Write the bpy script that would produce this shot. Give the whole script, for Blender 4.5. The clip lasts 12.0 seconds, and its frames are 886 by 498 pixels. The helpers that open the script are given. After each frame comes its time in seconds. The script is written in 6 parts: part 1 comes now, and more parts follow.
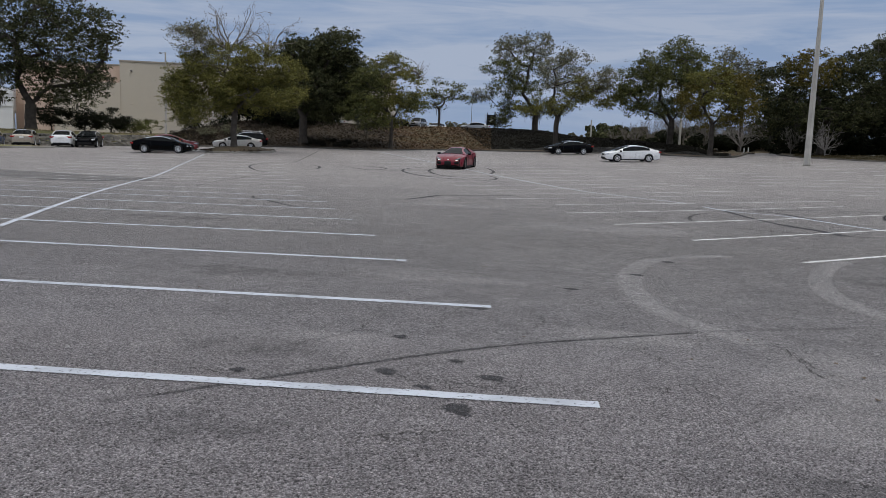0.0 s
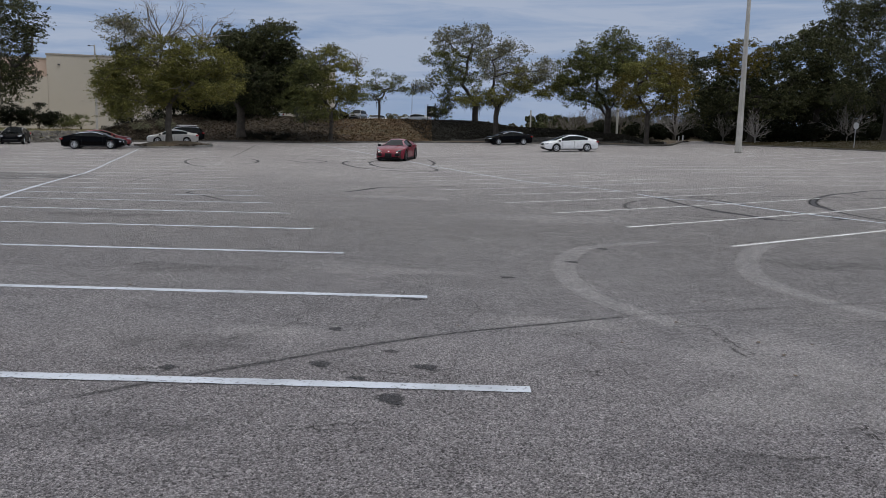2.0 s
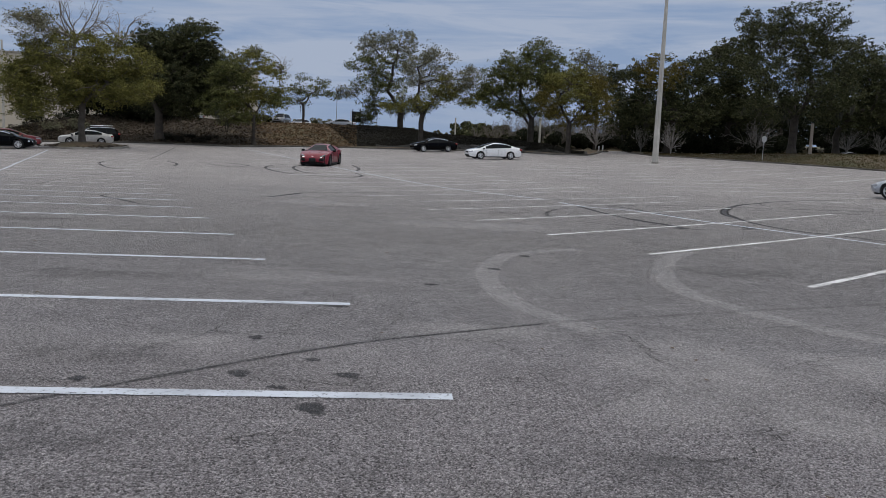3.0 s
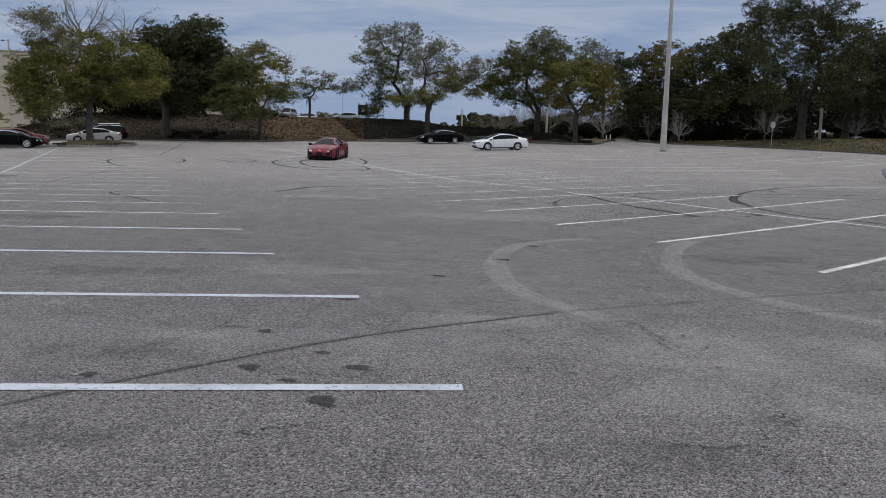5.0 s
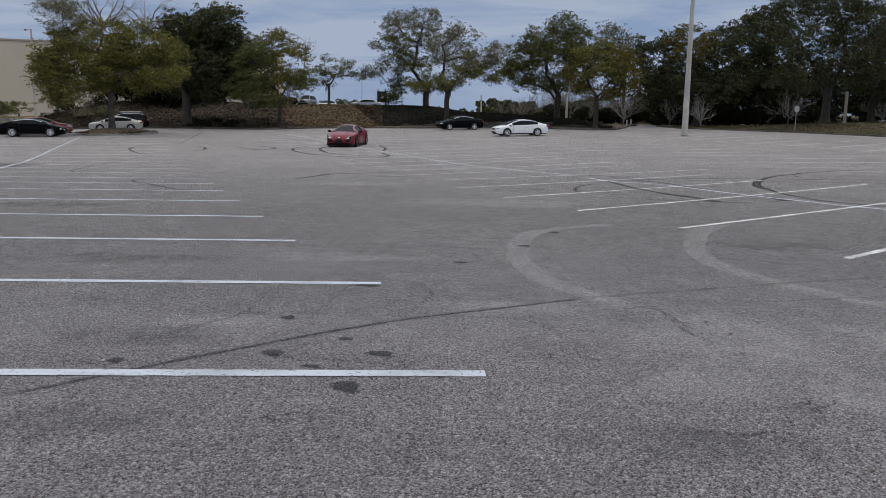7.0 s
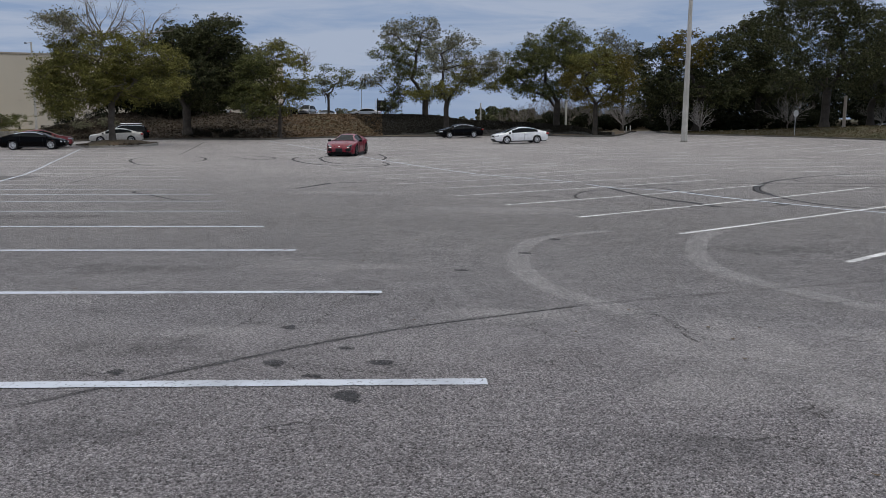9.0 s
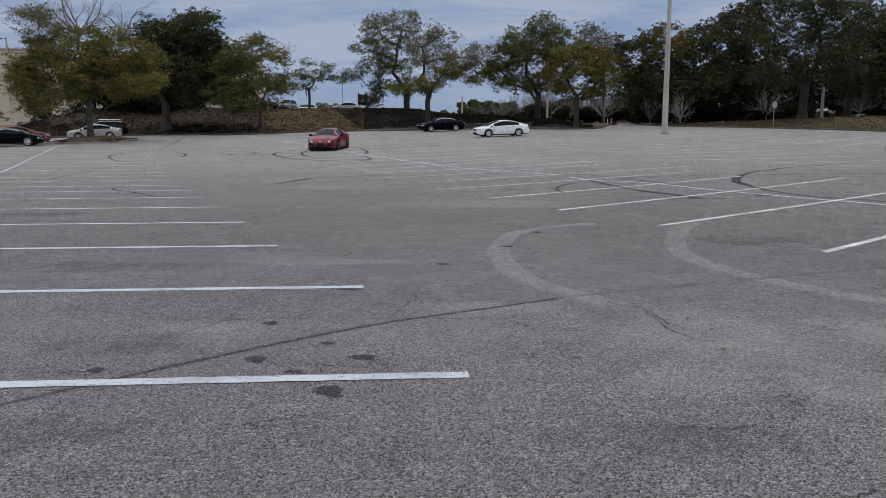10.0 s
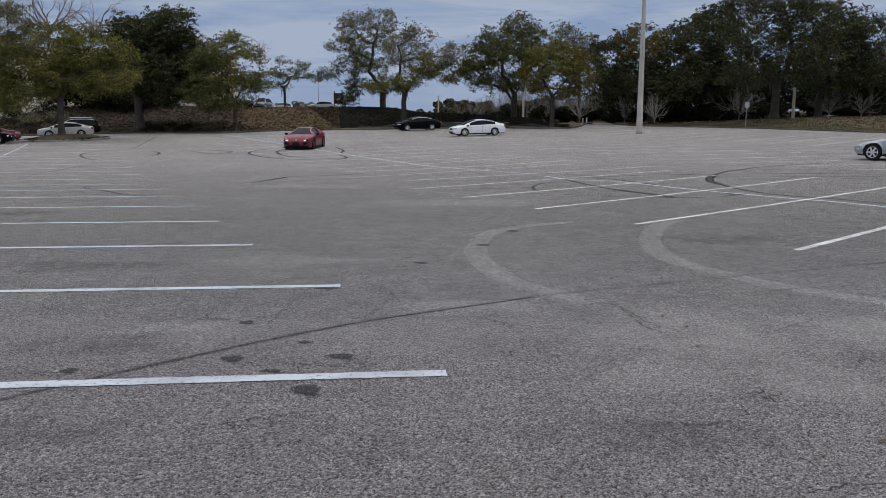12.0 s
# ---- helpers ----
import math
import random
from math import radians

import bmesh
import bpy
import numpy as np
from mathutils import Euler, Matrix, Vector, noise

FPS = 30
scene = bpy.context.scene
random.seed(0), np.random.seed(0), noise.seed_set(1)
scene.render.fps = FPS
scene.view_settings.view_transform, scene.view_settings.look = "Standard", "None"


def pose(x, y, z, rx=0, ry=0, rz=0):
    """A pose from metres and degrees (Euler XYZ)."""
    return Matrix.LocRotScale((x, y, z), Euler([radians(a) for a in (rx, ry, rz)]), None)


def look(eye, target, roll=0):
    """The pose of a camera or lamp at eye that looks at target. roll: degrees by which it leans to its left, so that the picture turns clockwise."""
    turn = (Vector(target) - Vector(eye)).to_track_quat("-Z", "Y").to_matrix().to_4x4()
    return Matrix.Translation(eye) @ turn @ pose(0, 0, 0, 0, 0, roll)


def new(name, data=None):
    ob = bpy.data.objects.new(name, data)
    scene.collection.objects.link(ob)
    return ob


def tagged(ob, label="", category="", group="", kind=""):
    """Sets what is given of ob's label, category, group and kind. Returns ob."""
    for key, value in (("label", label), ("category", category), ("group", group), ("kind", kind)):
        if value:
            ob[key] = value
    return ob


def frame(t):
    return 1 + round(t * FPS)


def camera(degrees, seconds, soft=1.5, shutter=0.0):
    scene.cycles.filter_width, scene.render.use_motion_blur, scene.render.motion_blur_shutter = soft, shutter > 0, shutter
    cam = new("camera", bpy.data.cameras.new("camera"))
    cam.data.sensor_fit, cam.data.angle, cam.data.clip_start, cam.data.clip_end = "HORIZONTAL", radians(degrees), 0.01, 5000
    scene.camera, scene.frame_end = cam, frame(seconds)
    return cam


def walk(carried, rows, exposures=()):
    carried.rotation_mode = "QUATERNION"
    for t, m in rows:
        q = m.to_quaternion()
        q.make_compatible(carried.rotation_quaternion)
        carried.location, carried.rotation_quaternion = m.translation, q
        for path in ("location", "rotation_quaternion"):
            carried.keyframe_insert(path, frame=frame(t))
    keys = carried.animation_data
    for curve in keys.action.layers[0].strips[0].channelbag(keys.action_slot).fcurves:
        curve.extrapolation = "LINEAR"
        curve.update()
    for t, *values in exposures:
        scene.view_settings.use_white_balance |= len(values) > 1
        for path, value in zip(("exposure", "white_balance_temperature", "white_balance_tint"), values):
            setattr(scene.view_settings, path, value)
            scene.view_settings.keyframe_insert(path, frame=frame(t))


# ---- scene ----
# camera and its path: held nearly still in the hand, slowly turning
cam = camera(58.94, 12.0, soft=0.6)
PATH = [
    (0.0, pose(-0.095, 0.003, 1.453, 82.90, -2.16, 8.38)),
    (0.5, pose(-0.074, -0.007, 1.465, 83.41, -1.92, 7.63)),
    (1.0, pose(-0.040, -0.001, 1.444, 82.75, -1.37, 7.71)),
    (1.5, pose(-0.019, -0.010, 1.442, 82.21, -1.09, 6.84)),
    (2.0, pose(-0.010, -0.009, 1.447, 82.44, -1.41, 4.16)),
    (2.5, pose(-0.003, -0.009, 1.451, 82.74, -2.13, 0.13)),
    (3.0, pose(-0.000, -0.010, 1.457, 83.07, -2.38, -1.27)),
    (5.0, pose(0.006, 0.002, 1.448, 82.47, -1.37, -0.76)),
    (5.5, pose(-0.000, -0.000, 1.450, 82.07, -1.21, 0.00)),
    (6.0, pose(-0.011, -0.003, 1.450, 81.64, -1.11, 0.32)),
    (6.5, pose(-0.014, 0.008, 1.441, 81.21, -1.11, 0.36)),
    (7.0, pose(-0.012, 0.004, 1.446, 81.46, -1.02, 0.62)),
    (7.5, pose(-0.013, 0.010, 1.443, 81.66, -0.91, 0.84)),
    (9.5, pose(-0.001, 0.009, 1.447, 82.09, -0.03, 0.18)),
    (10.0, pose(0.009, -0.003, 1.449, 81.60, 0.01, -0.70)),
    (10.5, pose(0.005, 0.019, 1.442, 81.33, 0.12, -0.87)),
    (11.0, pose(0.003, 0.001, 1.444, 81.26, 0.04, -0.90)),
    (11.5, pose(-0.004, -0.008, 1.446, 81.54, 0.03, -0.73)),
    (12.0, pose(0.001, -0.005, 1.445, 81.54, -0.15, -2.42)),
]
walk(cam, PATH)

# ---- world, sun, exposure ----
world = bpy.data.worlds.new("overcast_sky")
scene.world = world
world.use_nodes = True
wn, wl = world.node_tree.nodes, world.node_tree.links
sky = wn.new("ShaderNodeTexSky")
sky.sky_type = "NISHITA"
sky.sun_disc = False
sky.sun_elevation, sky.sun_rotation = radians(70), radians(142)
sky.air_density, sky.dust_density = 1.0, 0.5
gain = wn.new("ShaderNodeVectorMath"); gain.operation = "SCALE"; gain.inputs["Scale"].default_value = 0.062
wl.new(sky.outputs[0], gain.inputs[0])
co = wn.new("ShaderNodeTexCoord")
sep = wn.new("ShaderNodeSeparateXYZ"); wl.new(co.outputs["Generated"], sep.inputs[0])
# overcast deck: brighter towards the zenith
up = wn.new("ShaderNodeMapRange"); wl.new(sep.outputs["Z"], up.inputs["Value"])
up.inputs["From Min"].default_value, up.inputs["From Max"].default_value = 0.22, 0.9
up.inputs["To Min"].default_value, up.inputs["To Max"].default_value = 0.0, 1.0
deck = wn.new("ShaderNodeMix"); deck.data_type = "RGBA"
deck.inputs["B"].default_value = (1.16, 1.16, 1.18, 1)
wl.new(up.outputs[0], deck.inputs["Factor"])
# streaks of cloud, drawn out along the horizon
mp = wn.new("ShaderNodeMapping"); mp.inputs["Scale"].default_value = (1.5, 2.0, 15.0)
mp.inputs["Rotation"].default_value = (0.05, 0.09, 0.0)
wl.new(co.outputs["Generated"], mp.inputs[0])
cl = wn.new("ShaderNodeTexNoise"); cl.inputs["Scale"].default_value = 2.5
cl.inputs["Detail"].default_value, cl.inputs["Roughness"].default_value = 7.0, 0.58
cl.inputs["Distortion"].default_value = 0.5
wl.new(mp.outputs[0], cl.inputs["Vector"])
cr = wn.new("ShaderNodeMapRange"); wl.new(cl.outputs["Fac"], cr.inputs["Value"])
cr.inputs["From Min"].default_value, cr.inputs["From Max"].default_value = 0.40, 0.60
cr.inputs["To Min"].default_value, cr.inputs["To Max"].default_value = 0.0, 1.0
low = wn.new("ShaderNodeMix"); low.data_type = "RGBA"
low.inputs["A"].default_value = (0.232, 0.314, 0.472, 1)
low.inputs["B"].default_value = (0.352, 0.410, 0.530, 1)
clear = wn.new("ShaderNodeMapRange"); wl.new(sep.outputs["Z"], clear.inputs["Value"])
clear.inputs["From Min"].default_value, clear.inputs["From Max"].default_value = 0.015, 0.085
clear.inputs["To Min"].default_value, clear.inputs["To Max"].default_value = 0.12, 1.0
cm = wn.new("ShaderNodeMath"); cm.operation = "MULTIPLY"
wl.new(cr.outputs[0], cm.inputs[0]); wl.new(clear.outputs[0], cm.inputs[1])
wl.new(cm.outputs[0], low.inputs["Factor"])
wl.new(low.outputs["Result"], deck.inputs["A"])
mixs = wn.new("ShaderNodeMix"); mixs.data_type = "RGBA"
mixs.inputs["Factor"].default_value = 0.96
wl.new(gain.outputs[0], mixs.inputs["A"])
wl.new(deck.outputs["Result"], mixs.inputs["B"])
wl.new(mixs.outputs["Result"], wn["Background"].inputs["Color"])
wn["Background"].inputs["Strength"].default_value = 1.0

sun = new("sun", bpy.data.lights.new("sun", "SUN"))
sun.data.energy, sun.data.angle, sun.data.color = 0.7, radians(25), (1.0, 0.96, 0.9)
sun.matrix_world = look((18, -14, 62), (0, 0, 0))
scene.view_settings.exposure = 0.08

# ---- materials ----
def nodes_of(name):
    m = bpy.data.materials.new(name)
    m.use_nodes = True
    nt = m.node_tree
    return m, nt.nodes, nt.links, nt.nodes["Principled BSDF"]


def noise_node(n, l, vec, scale, detail=4.0, rough=0.55):
    t = n.new("ShaderNodeTexNoise")
    t.inputs["Scale"].default_value, t.inputs["Detail"].default_value = scale, detail
    t.inputs["Roughness"].default_value = rough
    l.new(vec, t.inputs["Vector"])
    return t.outputs["Fac"]


def ramp(n, l, val, lo, hi, a=0.0, b=1.0):
    r = n.new("ShaderNodeMapRange")
    r.inputs["From Min"].default_value, r.inputs["From Max"].default_value = lo, hi
    r.inputs["To Min"].default_value, r.inputs["To Max"].default_value = a, b
    l.new(val, r.inputs["Value"])
    return r.outputs[0]


def blend(n, l, fac, a, b, mode="MIX"):
    x = n.new("ShaderNodeMix")
    x.data_type, x.blend_type = "RGBA", mode
    for val, slot in ((fac, "Factor"), (a, "A"), (b, "B")):
        if isinstance(val, (int, float)):
            x.inputs[slot].default_value = val
        elif isinstance(val, tuple):
            x.inputs[slot].default_value = (*val, 1)
        else:
            l.new(val, x.inputs[slot])
    return x.outputs["Result"]


def bumped(n, l, bsdf, height, strength, distance):
    b = n.new("ShaderNodeBump")
    b.inputs["Strength"].default_value, b.inputs["Distance"].default_value = strength, distance
    l.new(height, b.inputs["Height"])
    l.new(b.outputs[0], bsdf.inputs["Normal"])


def surface(name, c1, c2, scale=3.0, rough=0.8, bump=0.3, dist=0.01, fine=30.0, metal=0.0, c3=None, big=0.3, island=0.0):
    """Two-scale varied surface: c1 to c2 at the given scale, c3 in large patches, fine relief."""
    m, n, l, b = nodes_of(name)
    vec = n.new("ShaderNodeTexCoord").outputs["Object"]
    a = ramp(n, l, noise_node(n, l, vec, scale), 0.3, 0.7)
    col = blend(n, l, a, c1, c2)
    if c3:
        col = blend(n, l, ramp(n, l, noise_node(n, l, vec, big, 3), 0.42, 0.66), col, c3)
    f = noise_node(n, l, vec, fine, 6, 0.65)
    col = blend(n, l, 0.5, col, blend(n, l, ramp(n, l, f, 0.25, 0.75, 0.55, 1.45), (0, 0, 0), col), "MIX")
    if island:
        rnd = n.new("ShaderNodeNewGeometry").outputs["Random Per Island"]
        hv = n.new("ShaderNodeHueSaturation")
        l.new(ramp(n, l, rnd, 0, 1, 1 - island, 1 + island), hv.inputs["Value"])
        l.new(col, hv.inputs["Color"])
        col = hv.outputs[0]
    l.new(col, b.inputs["Base Color"])
    b.inputs["Roughness"].default_value, b.inputs["Metallic"].default_value = rough, metal
    if bump:
        bumped(n, l, b, f, bump, dist)
    return m


def foliage(name, dark, mid, light, spread=0.24):
    """Leaf colour that differs leaf by leaf and limb by limb."""
    m, n, l, b = nodes_of(name)
    vec = n.new("ShaderNodeTexCoord").outputs["Object"]
    rnd = n.new("ShaderNodeNewGeometry").outputs["Random Per Island"]
    patch = ramp(n, l, noise_node(n, l, vec, 0.75, 4), 0.38, 0.60)
    col = blend(n, l, patch, dark, mid)
    col = blend(n, l, ramp(n, l, rnd, 0.62, 1.0, 0, 0.62), col, light)
    hv = n.new("ShaderNodeHueSaturation")
    l.new(ramp(n, l, rnd, 0, 0.55, 1 - spread, 1 + spread), hv.inputs["Value"])
    l.new(col, hv.inputs["Color"])
    l.new(hv.outputs[0], b.inputs["Base Color"])
    b.inputs["Roughness"].default_value = 0.75
    b.inputs["Specular IOR Level"].default_value = 0.10
    tr = n.new("ShaderNodeBsdfTranslucent")
    l.new(hv.outputs[0], tr.inputs["Color"])
    mx = n.new("ShaderNodeMixShader")
    mx.inputs[0].default_value = 0.22
    l.new(b.outputs[0], mx.inputs[1]); l.new(tr.outputs[0], mx.inputs[2])
    l.new(mx.outputs[0], n["Material Output"].inputs["Surface"])
    return m


def asphalt_mat(name="weathered_asphalt", relief=False):
    """Old ravelled asphalt: grey stones standing in a matrix that has worn away into dark pits."""
    m, n, l, b = nodes_of(name)
    vec = n.new("ShaderNodeTexCoord").outputs["Object"]

    def product(*vals):
        out = vals[0]
        for v in vals[1:]:
            k = n.new("ShaderNodeMath"); k.operation = "MULTIPLY"
            l.new(out, k.inputs[0]); l.new(v, k.inputs[1])
            out = k.outputs[0]
        return out

    # stones about a centimetre across, their outlines bent so that no two are alike
    bend = n.new("ShaderNodeTexNoise"); bend.inputs["Scale"].default_value = 70
    bend.inputs["Detail"].default_value = 2
    l.new(vec, bend.inputs["Vector"])
    shift = n.new("ShaderNodeVectorMath"); shift.operation = "MULTIPLY_ADD"
    shift.inputs[1].default_value = (0.011, 0.011, 0.011)
    l.new(bend.outputs["Color"], shift.inputs[0]); l.new(vec, shift.inputs[2])
    vo = n.new("ShaderNodeTexVoronoi"); vo.inputs["Scale"].default_value = 112
    ve = n.new("ShaderNodeTexVoronoi"); ve.feature = "DISTANCE_TO_EDGE"; ve.inputs["Scale"].default_value = 112
    for v in (vo, ve):
        l.new(shift.outputs[0], v.inputs["Vector"])
    sx = n.new("ShaderNodeSeparateColor"); l.new(vo.outputs["Color"], sx.inputs[0])
    sy = n.new("ShaderNodeSeparateXYZ"); l.new(vec, sy.inputs[0])
    # gaps fade with distance, painting in the paler look of a flat view
    ravel = ramp(n, l, sy.outputs["Y"], 6, 34, 1.0, 0.62)
    seam = ramp(n, l, ve.outputs["Distance"], 0.03, 0.20, 1, 0)
    deep = ramp(n, l, noise_node(n, l, vec, 48, 3, 0.6), 0.40, 0.60, 0.30, 1.0)
    missing = ramp(n, l, sx.outputs[1], 0.86, 0.90, 0.0, 0.85)
    gmax = n.new("ShaderNodeMath"); gmax.operation = "MAXIMUM"
    l.new(product(seam, deep), gmax.inputs[0]); l.new(missing, gmax.inputs[1])
    gap = product(gmax.outputs[0], ravel)
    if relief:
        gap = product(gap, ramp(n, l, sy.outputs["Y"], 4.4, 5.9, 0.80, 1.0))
        # low spots turn near-black: bare binder, with the shade between stones painted in
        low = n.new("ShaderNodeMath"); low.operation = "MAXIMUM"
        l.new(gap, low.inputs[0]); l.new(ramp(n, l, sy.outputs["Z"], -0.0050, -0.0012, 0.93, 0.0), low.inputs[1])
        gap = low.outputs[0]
    # pits where several stones have gone, at every size from a thumb to a palm
    pits = product(ramp(n, l, noise_node(n, l, vec, 36, 5, 0.80), 0.535, 0.60, 0.0, 0.40 if relief else 0.95), ravel)
    # further on the loss shows as hand-sized clusters
    worn = product(ramp(n, l, noise_node(n, l, vec, 10, 6, 0.85), 0.545, 0.62, 0.0, 0.82), ramp(n, l, sy.outputs["Y"], 4.5, 8.5, 0.0, 1.0), ramp(n, l, sy.outputs["Y"], 14, 34, 1.0, 0.5))
    speck = ramp(n, l, sx.outputs[0], 0, 1, 0.60, 1.46)
    grit = ramp(n, l, noise_node(n, l, vec, 22, 7, 0.90), 0.36, 0.64, *((0.76, 1.22) if relief else (0.66, 1.34)))
    mott = ramp(n, l, noise_node(n, l, vec, 2.4, 8, 0.86), 0.36, 0.64, *((0.83, 1.15) if relief else (0.73, 1.25)))
    large = ramp(n, l, noise_node(n, l, vec, 0.16, 6, 0.66), 0.36, 0.62)
    medium = ramp(n, l, noise_node(n, l, vec, 1.1, 6, 0.62), 0.32, 0.68)
    base = blend(n, l, large, (0.372, 0.346, 0.357), (0.492, 0.462, 0.474))
    base = blend(n, l, ramp(n, l, medium, 0, 1, 0.0, 0.6), base, (0.352, 0.327, 0.337))
    # bluish close to the camera's stand, darker and warmer further out
    base = blend(n, l, ramp(n, l, sy.outputs["Y"], 4, 13, 0.0, 1.0), base, blend(n, l, 1.0, base, (0.86, 0.852, 0.795), "MULTIPLY"))
    warm = ramp(n, l, noise_node(n, l, vec, 0.45, 4, 0.5), 0.55, 0.75, 0, 0.45)
    base = blend(n, l, warm, base, (0.425, 0.400, 0.385))
    g = n.new("ShaderNodeVectorMath"); g.operation = "SCALE"
    l.new(base, g.inputs[0]); l.new(product(speck, grit, mott), g.inputs["Scale"])
    col = blend(n, l, worn, blend(n, l, pits, g.outputs[0], (0.060, 0.056, 0.058)), (0.085, 0.080, 0.080))
    # the gap colour carries the shade between stones as well as binder
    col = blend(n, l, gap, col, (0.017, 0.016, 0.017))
    l.new(col, b.inputs["Base Color"])
    b.inputs["Roughness"].default_value = 0.66
    b.inputs["Specular IOR Level"].default_value = 0.5
    h = n.new("ShaderNodeMath"); h.operation = "SUBTRACT"
    l.new(noise_node(n, l, vec, 60, 5, 0.7), h.inputs[0]); l.new(gap, h.inputs[1])
    h2 = n.new("ShaderNodeMath"); h2.operation = "SUBTRACT"
    l.new(h.outputs[0], h2.inputs[0]); l.new(pits, h2.inputs[1])
    bumped(n, l, b, h2.outputs[0], 1.0, 0.010)
    return m


def decal_mat(name, col, strength, scale, lo, hi, rough=0.8, soft_edge=True, fade=0.28):
    """A thin worn layer over the asphalt: rubber, paint or dust, broken up by wear."""
    m, n, l, b = nodes_of(name)
    tc = n.new("ShaderNodeTexCoord")
    b.inputs["Base Color"].default_value = (*col, 1)
    b.inputs["Roughness"].default_value = rough
    wear = ramp(n, l, noise_node(n, l, tc.outputs["Object"], scale, 6, 0.65), lo, hi, 0, strength)
    coarse = ramp(n, l, noise_node(n, l, tc.outputs["Object"], scale * 0.06, 3), 0.3, 0.7, 0.55, 1.0)
    mu = n.new("ShaderNodeMath"); mu.operation = "MULTIPLY"
    l.new(wear, mu.inputs[0]); l.new(coarse, mu.inputs[1])
    out = mu.outputs[0]
    if soft_edge:
        s = n.new("ShaderNodeSeparateXYZ"); l.new(tc.outputs["UV"], s.inputs[0])
        d = n.new("ShaderNodeMath"); d.operation = "PINGPONG"; d.inputs[1].default_value = 0.5
        l.new(s.outputs["Y"], d.inputs[0])
        e = ramp(n, l, d.outputs[0], 0.0, fade)
        d2 = n.new("ShaderNodeMath"); d2.operation = "PINGPONG"; d2.inputs[1].default_value = 0.5
        l.new(s.outputs["X"], d2.inputs[0])
        e2 = ramp(n, l, d2.outputs[0], 0.0, 0.03)
        for q in (e, e2):
            k = n.new("ShaderNodeMath"); k.operation = "MULTIPLY"
            l.new(out, k.inputs[0]); l.new(q, k.inputs[1]); out = k.outputs[0]
    tr = n.new("ShaderNodeBsdfTransparent")
    mx = n.new("ShaderNodeMixShader")
    l.new(out, mx.inputs[0]); l.new(tr.outputs[0], mx.inputs[1]); l.new(b.outputs[0], mx.inputs[2])
    l.new(mx.outputs[0], n["Material Output"].inputs["Surface"])
    return m


def plain(name, col, rough=0.5, metal=0.0, coat=0.0, emit=None, spec=0.5):
    m, n, l, b = nodes_of(name)
    vec = n.new("ShaderNodeTexCoord").outputs["Object"]
    f = noise_node(n, l, vec, 7, 4)
    l.new(blend(n, l, ramp(n, l, f, 0.3, 0.7), tuple(c * 0.9 for c in col), tuple(min(1, c * 1.08) for c in col)), b.inputs["Base Color"])
    l.new(ramp(n, l, f, 0.3, 0.7, rough * 0.85, min(1, rough * 1.2)), b.inputs["Roughness"])
    b.inputs["Metallic"].default_value = metal
    b.inputs["Coat Weight"].default_value = coat
    b.inputs["Coat Roughness"].default_value = 0.06
    b.inputs["Specular IOR Level"].default_value = spec
    if max(col) < 0.03:
        b.inputs["Specular IOR Level"].default_value = 0.16 if max(col) > 0.004 else 0.09
    if emit:
        b.inputs["Emission Color"].default_value = (*emit[0], 1)
        b.inputs["Emission Strength"].default_value = emit[1]
    return m


def car_glass():
    m, n, l, b = nodes_of("tinted_glass")
    b.inputs["Base Color"].default_value = (0.012, 0.014, 0.015, 1)
    b.inputs["Roughness"].default_value = 0.03
    b.inputs["Transmission Weight"].default_value = 0.05
    b.inputs["IOR"].default_value = 1.28
    b.inputs["Specular IOR Level"].default_value = 0.16
    return m


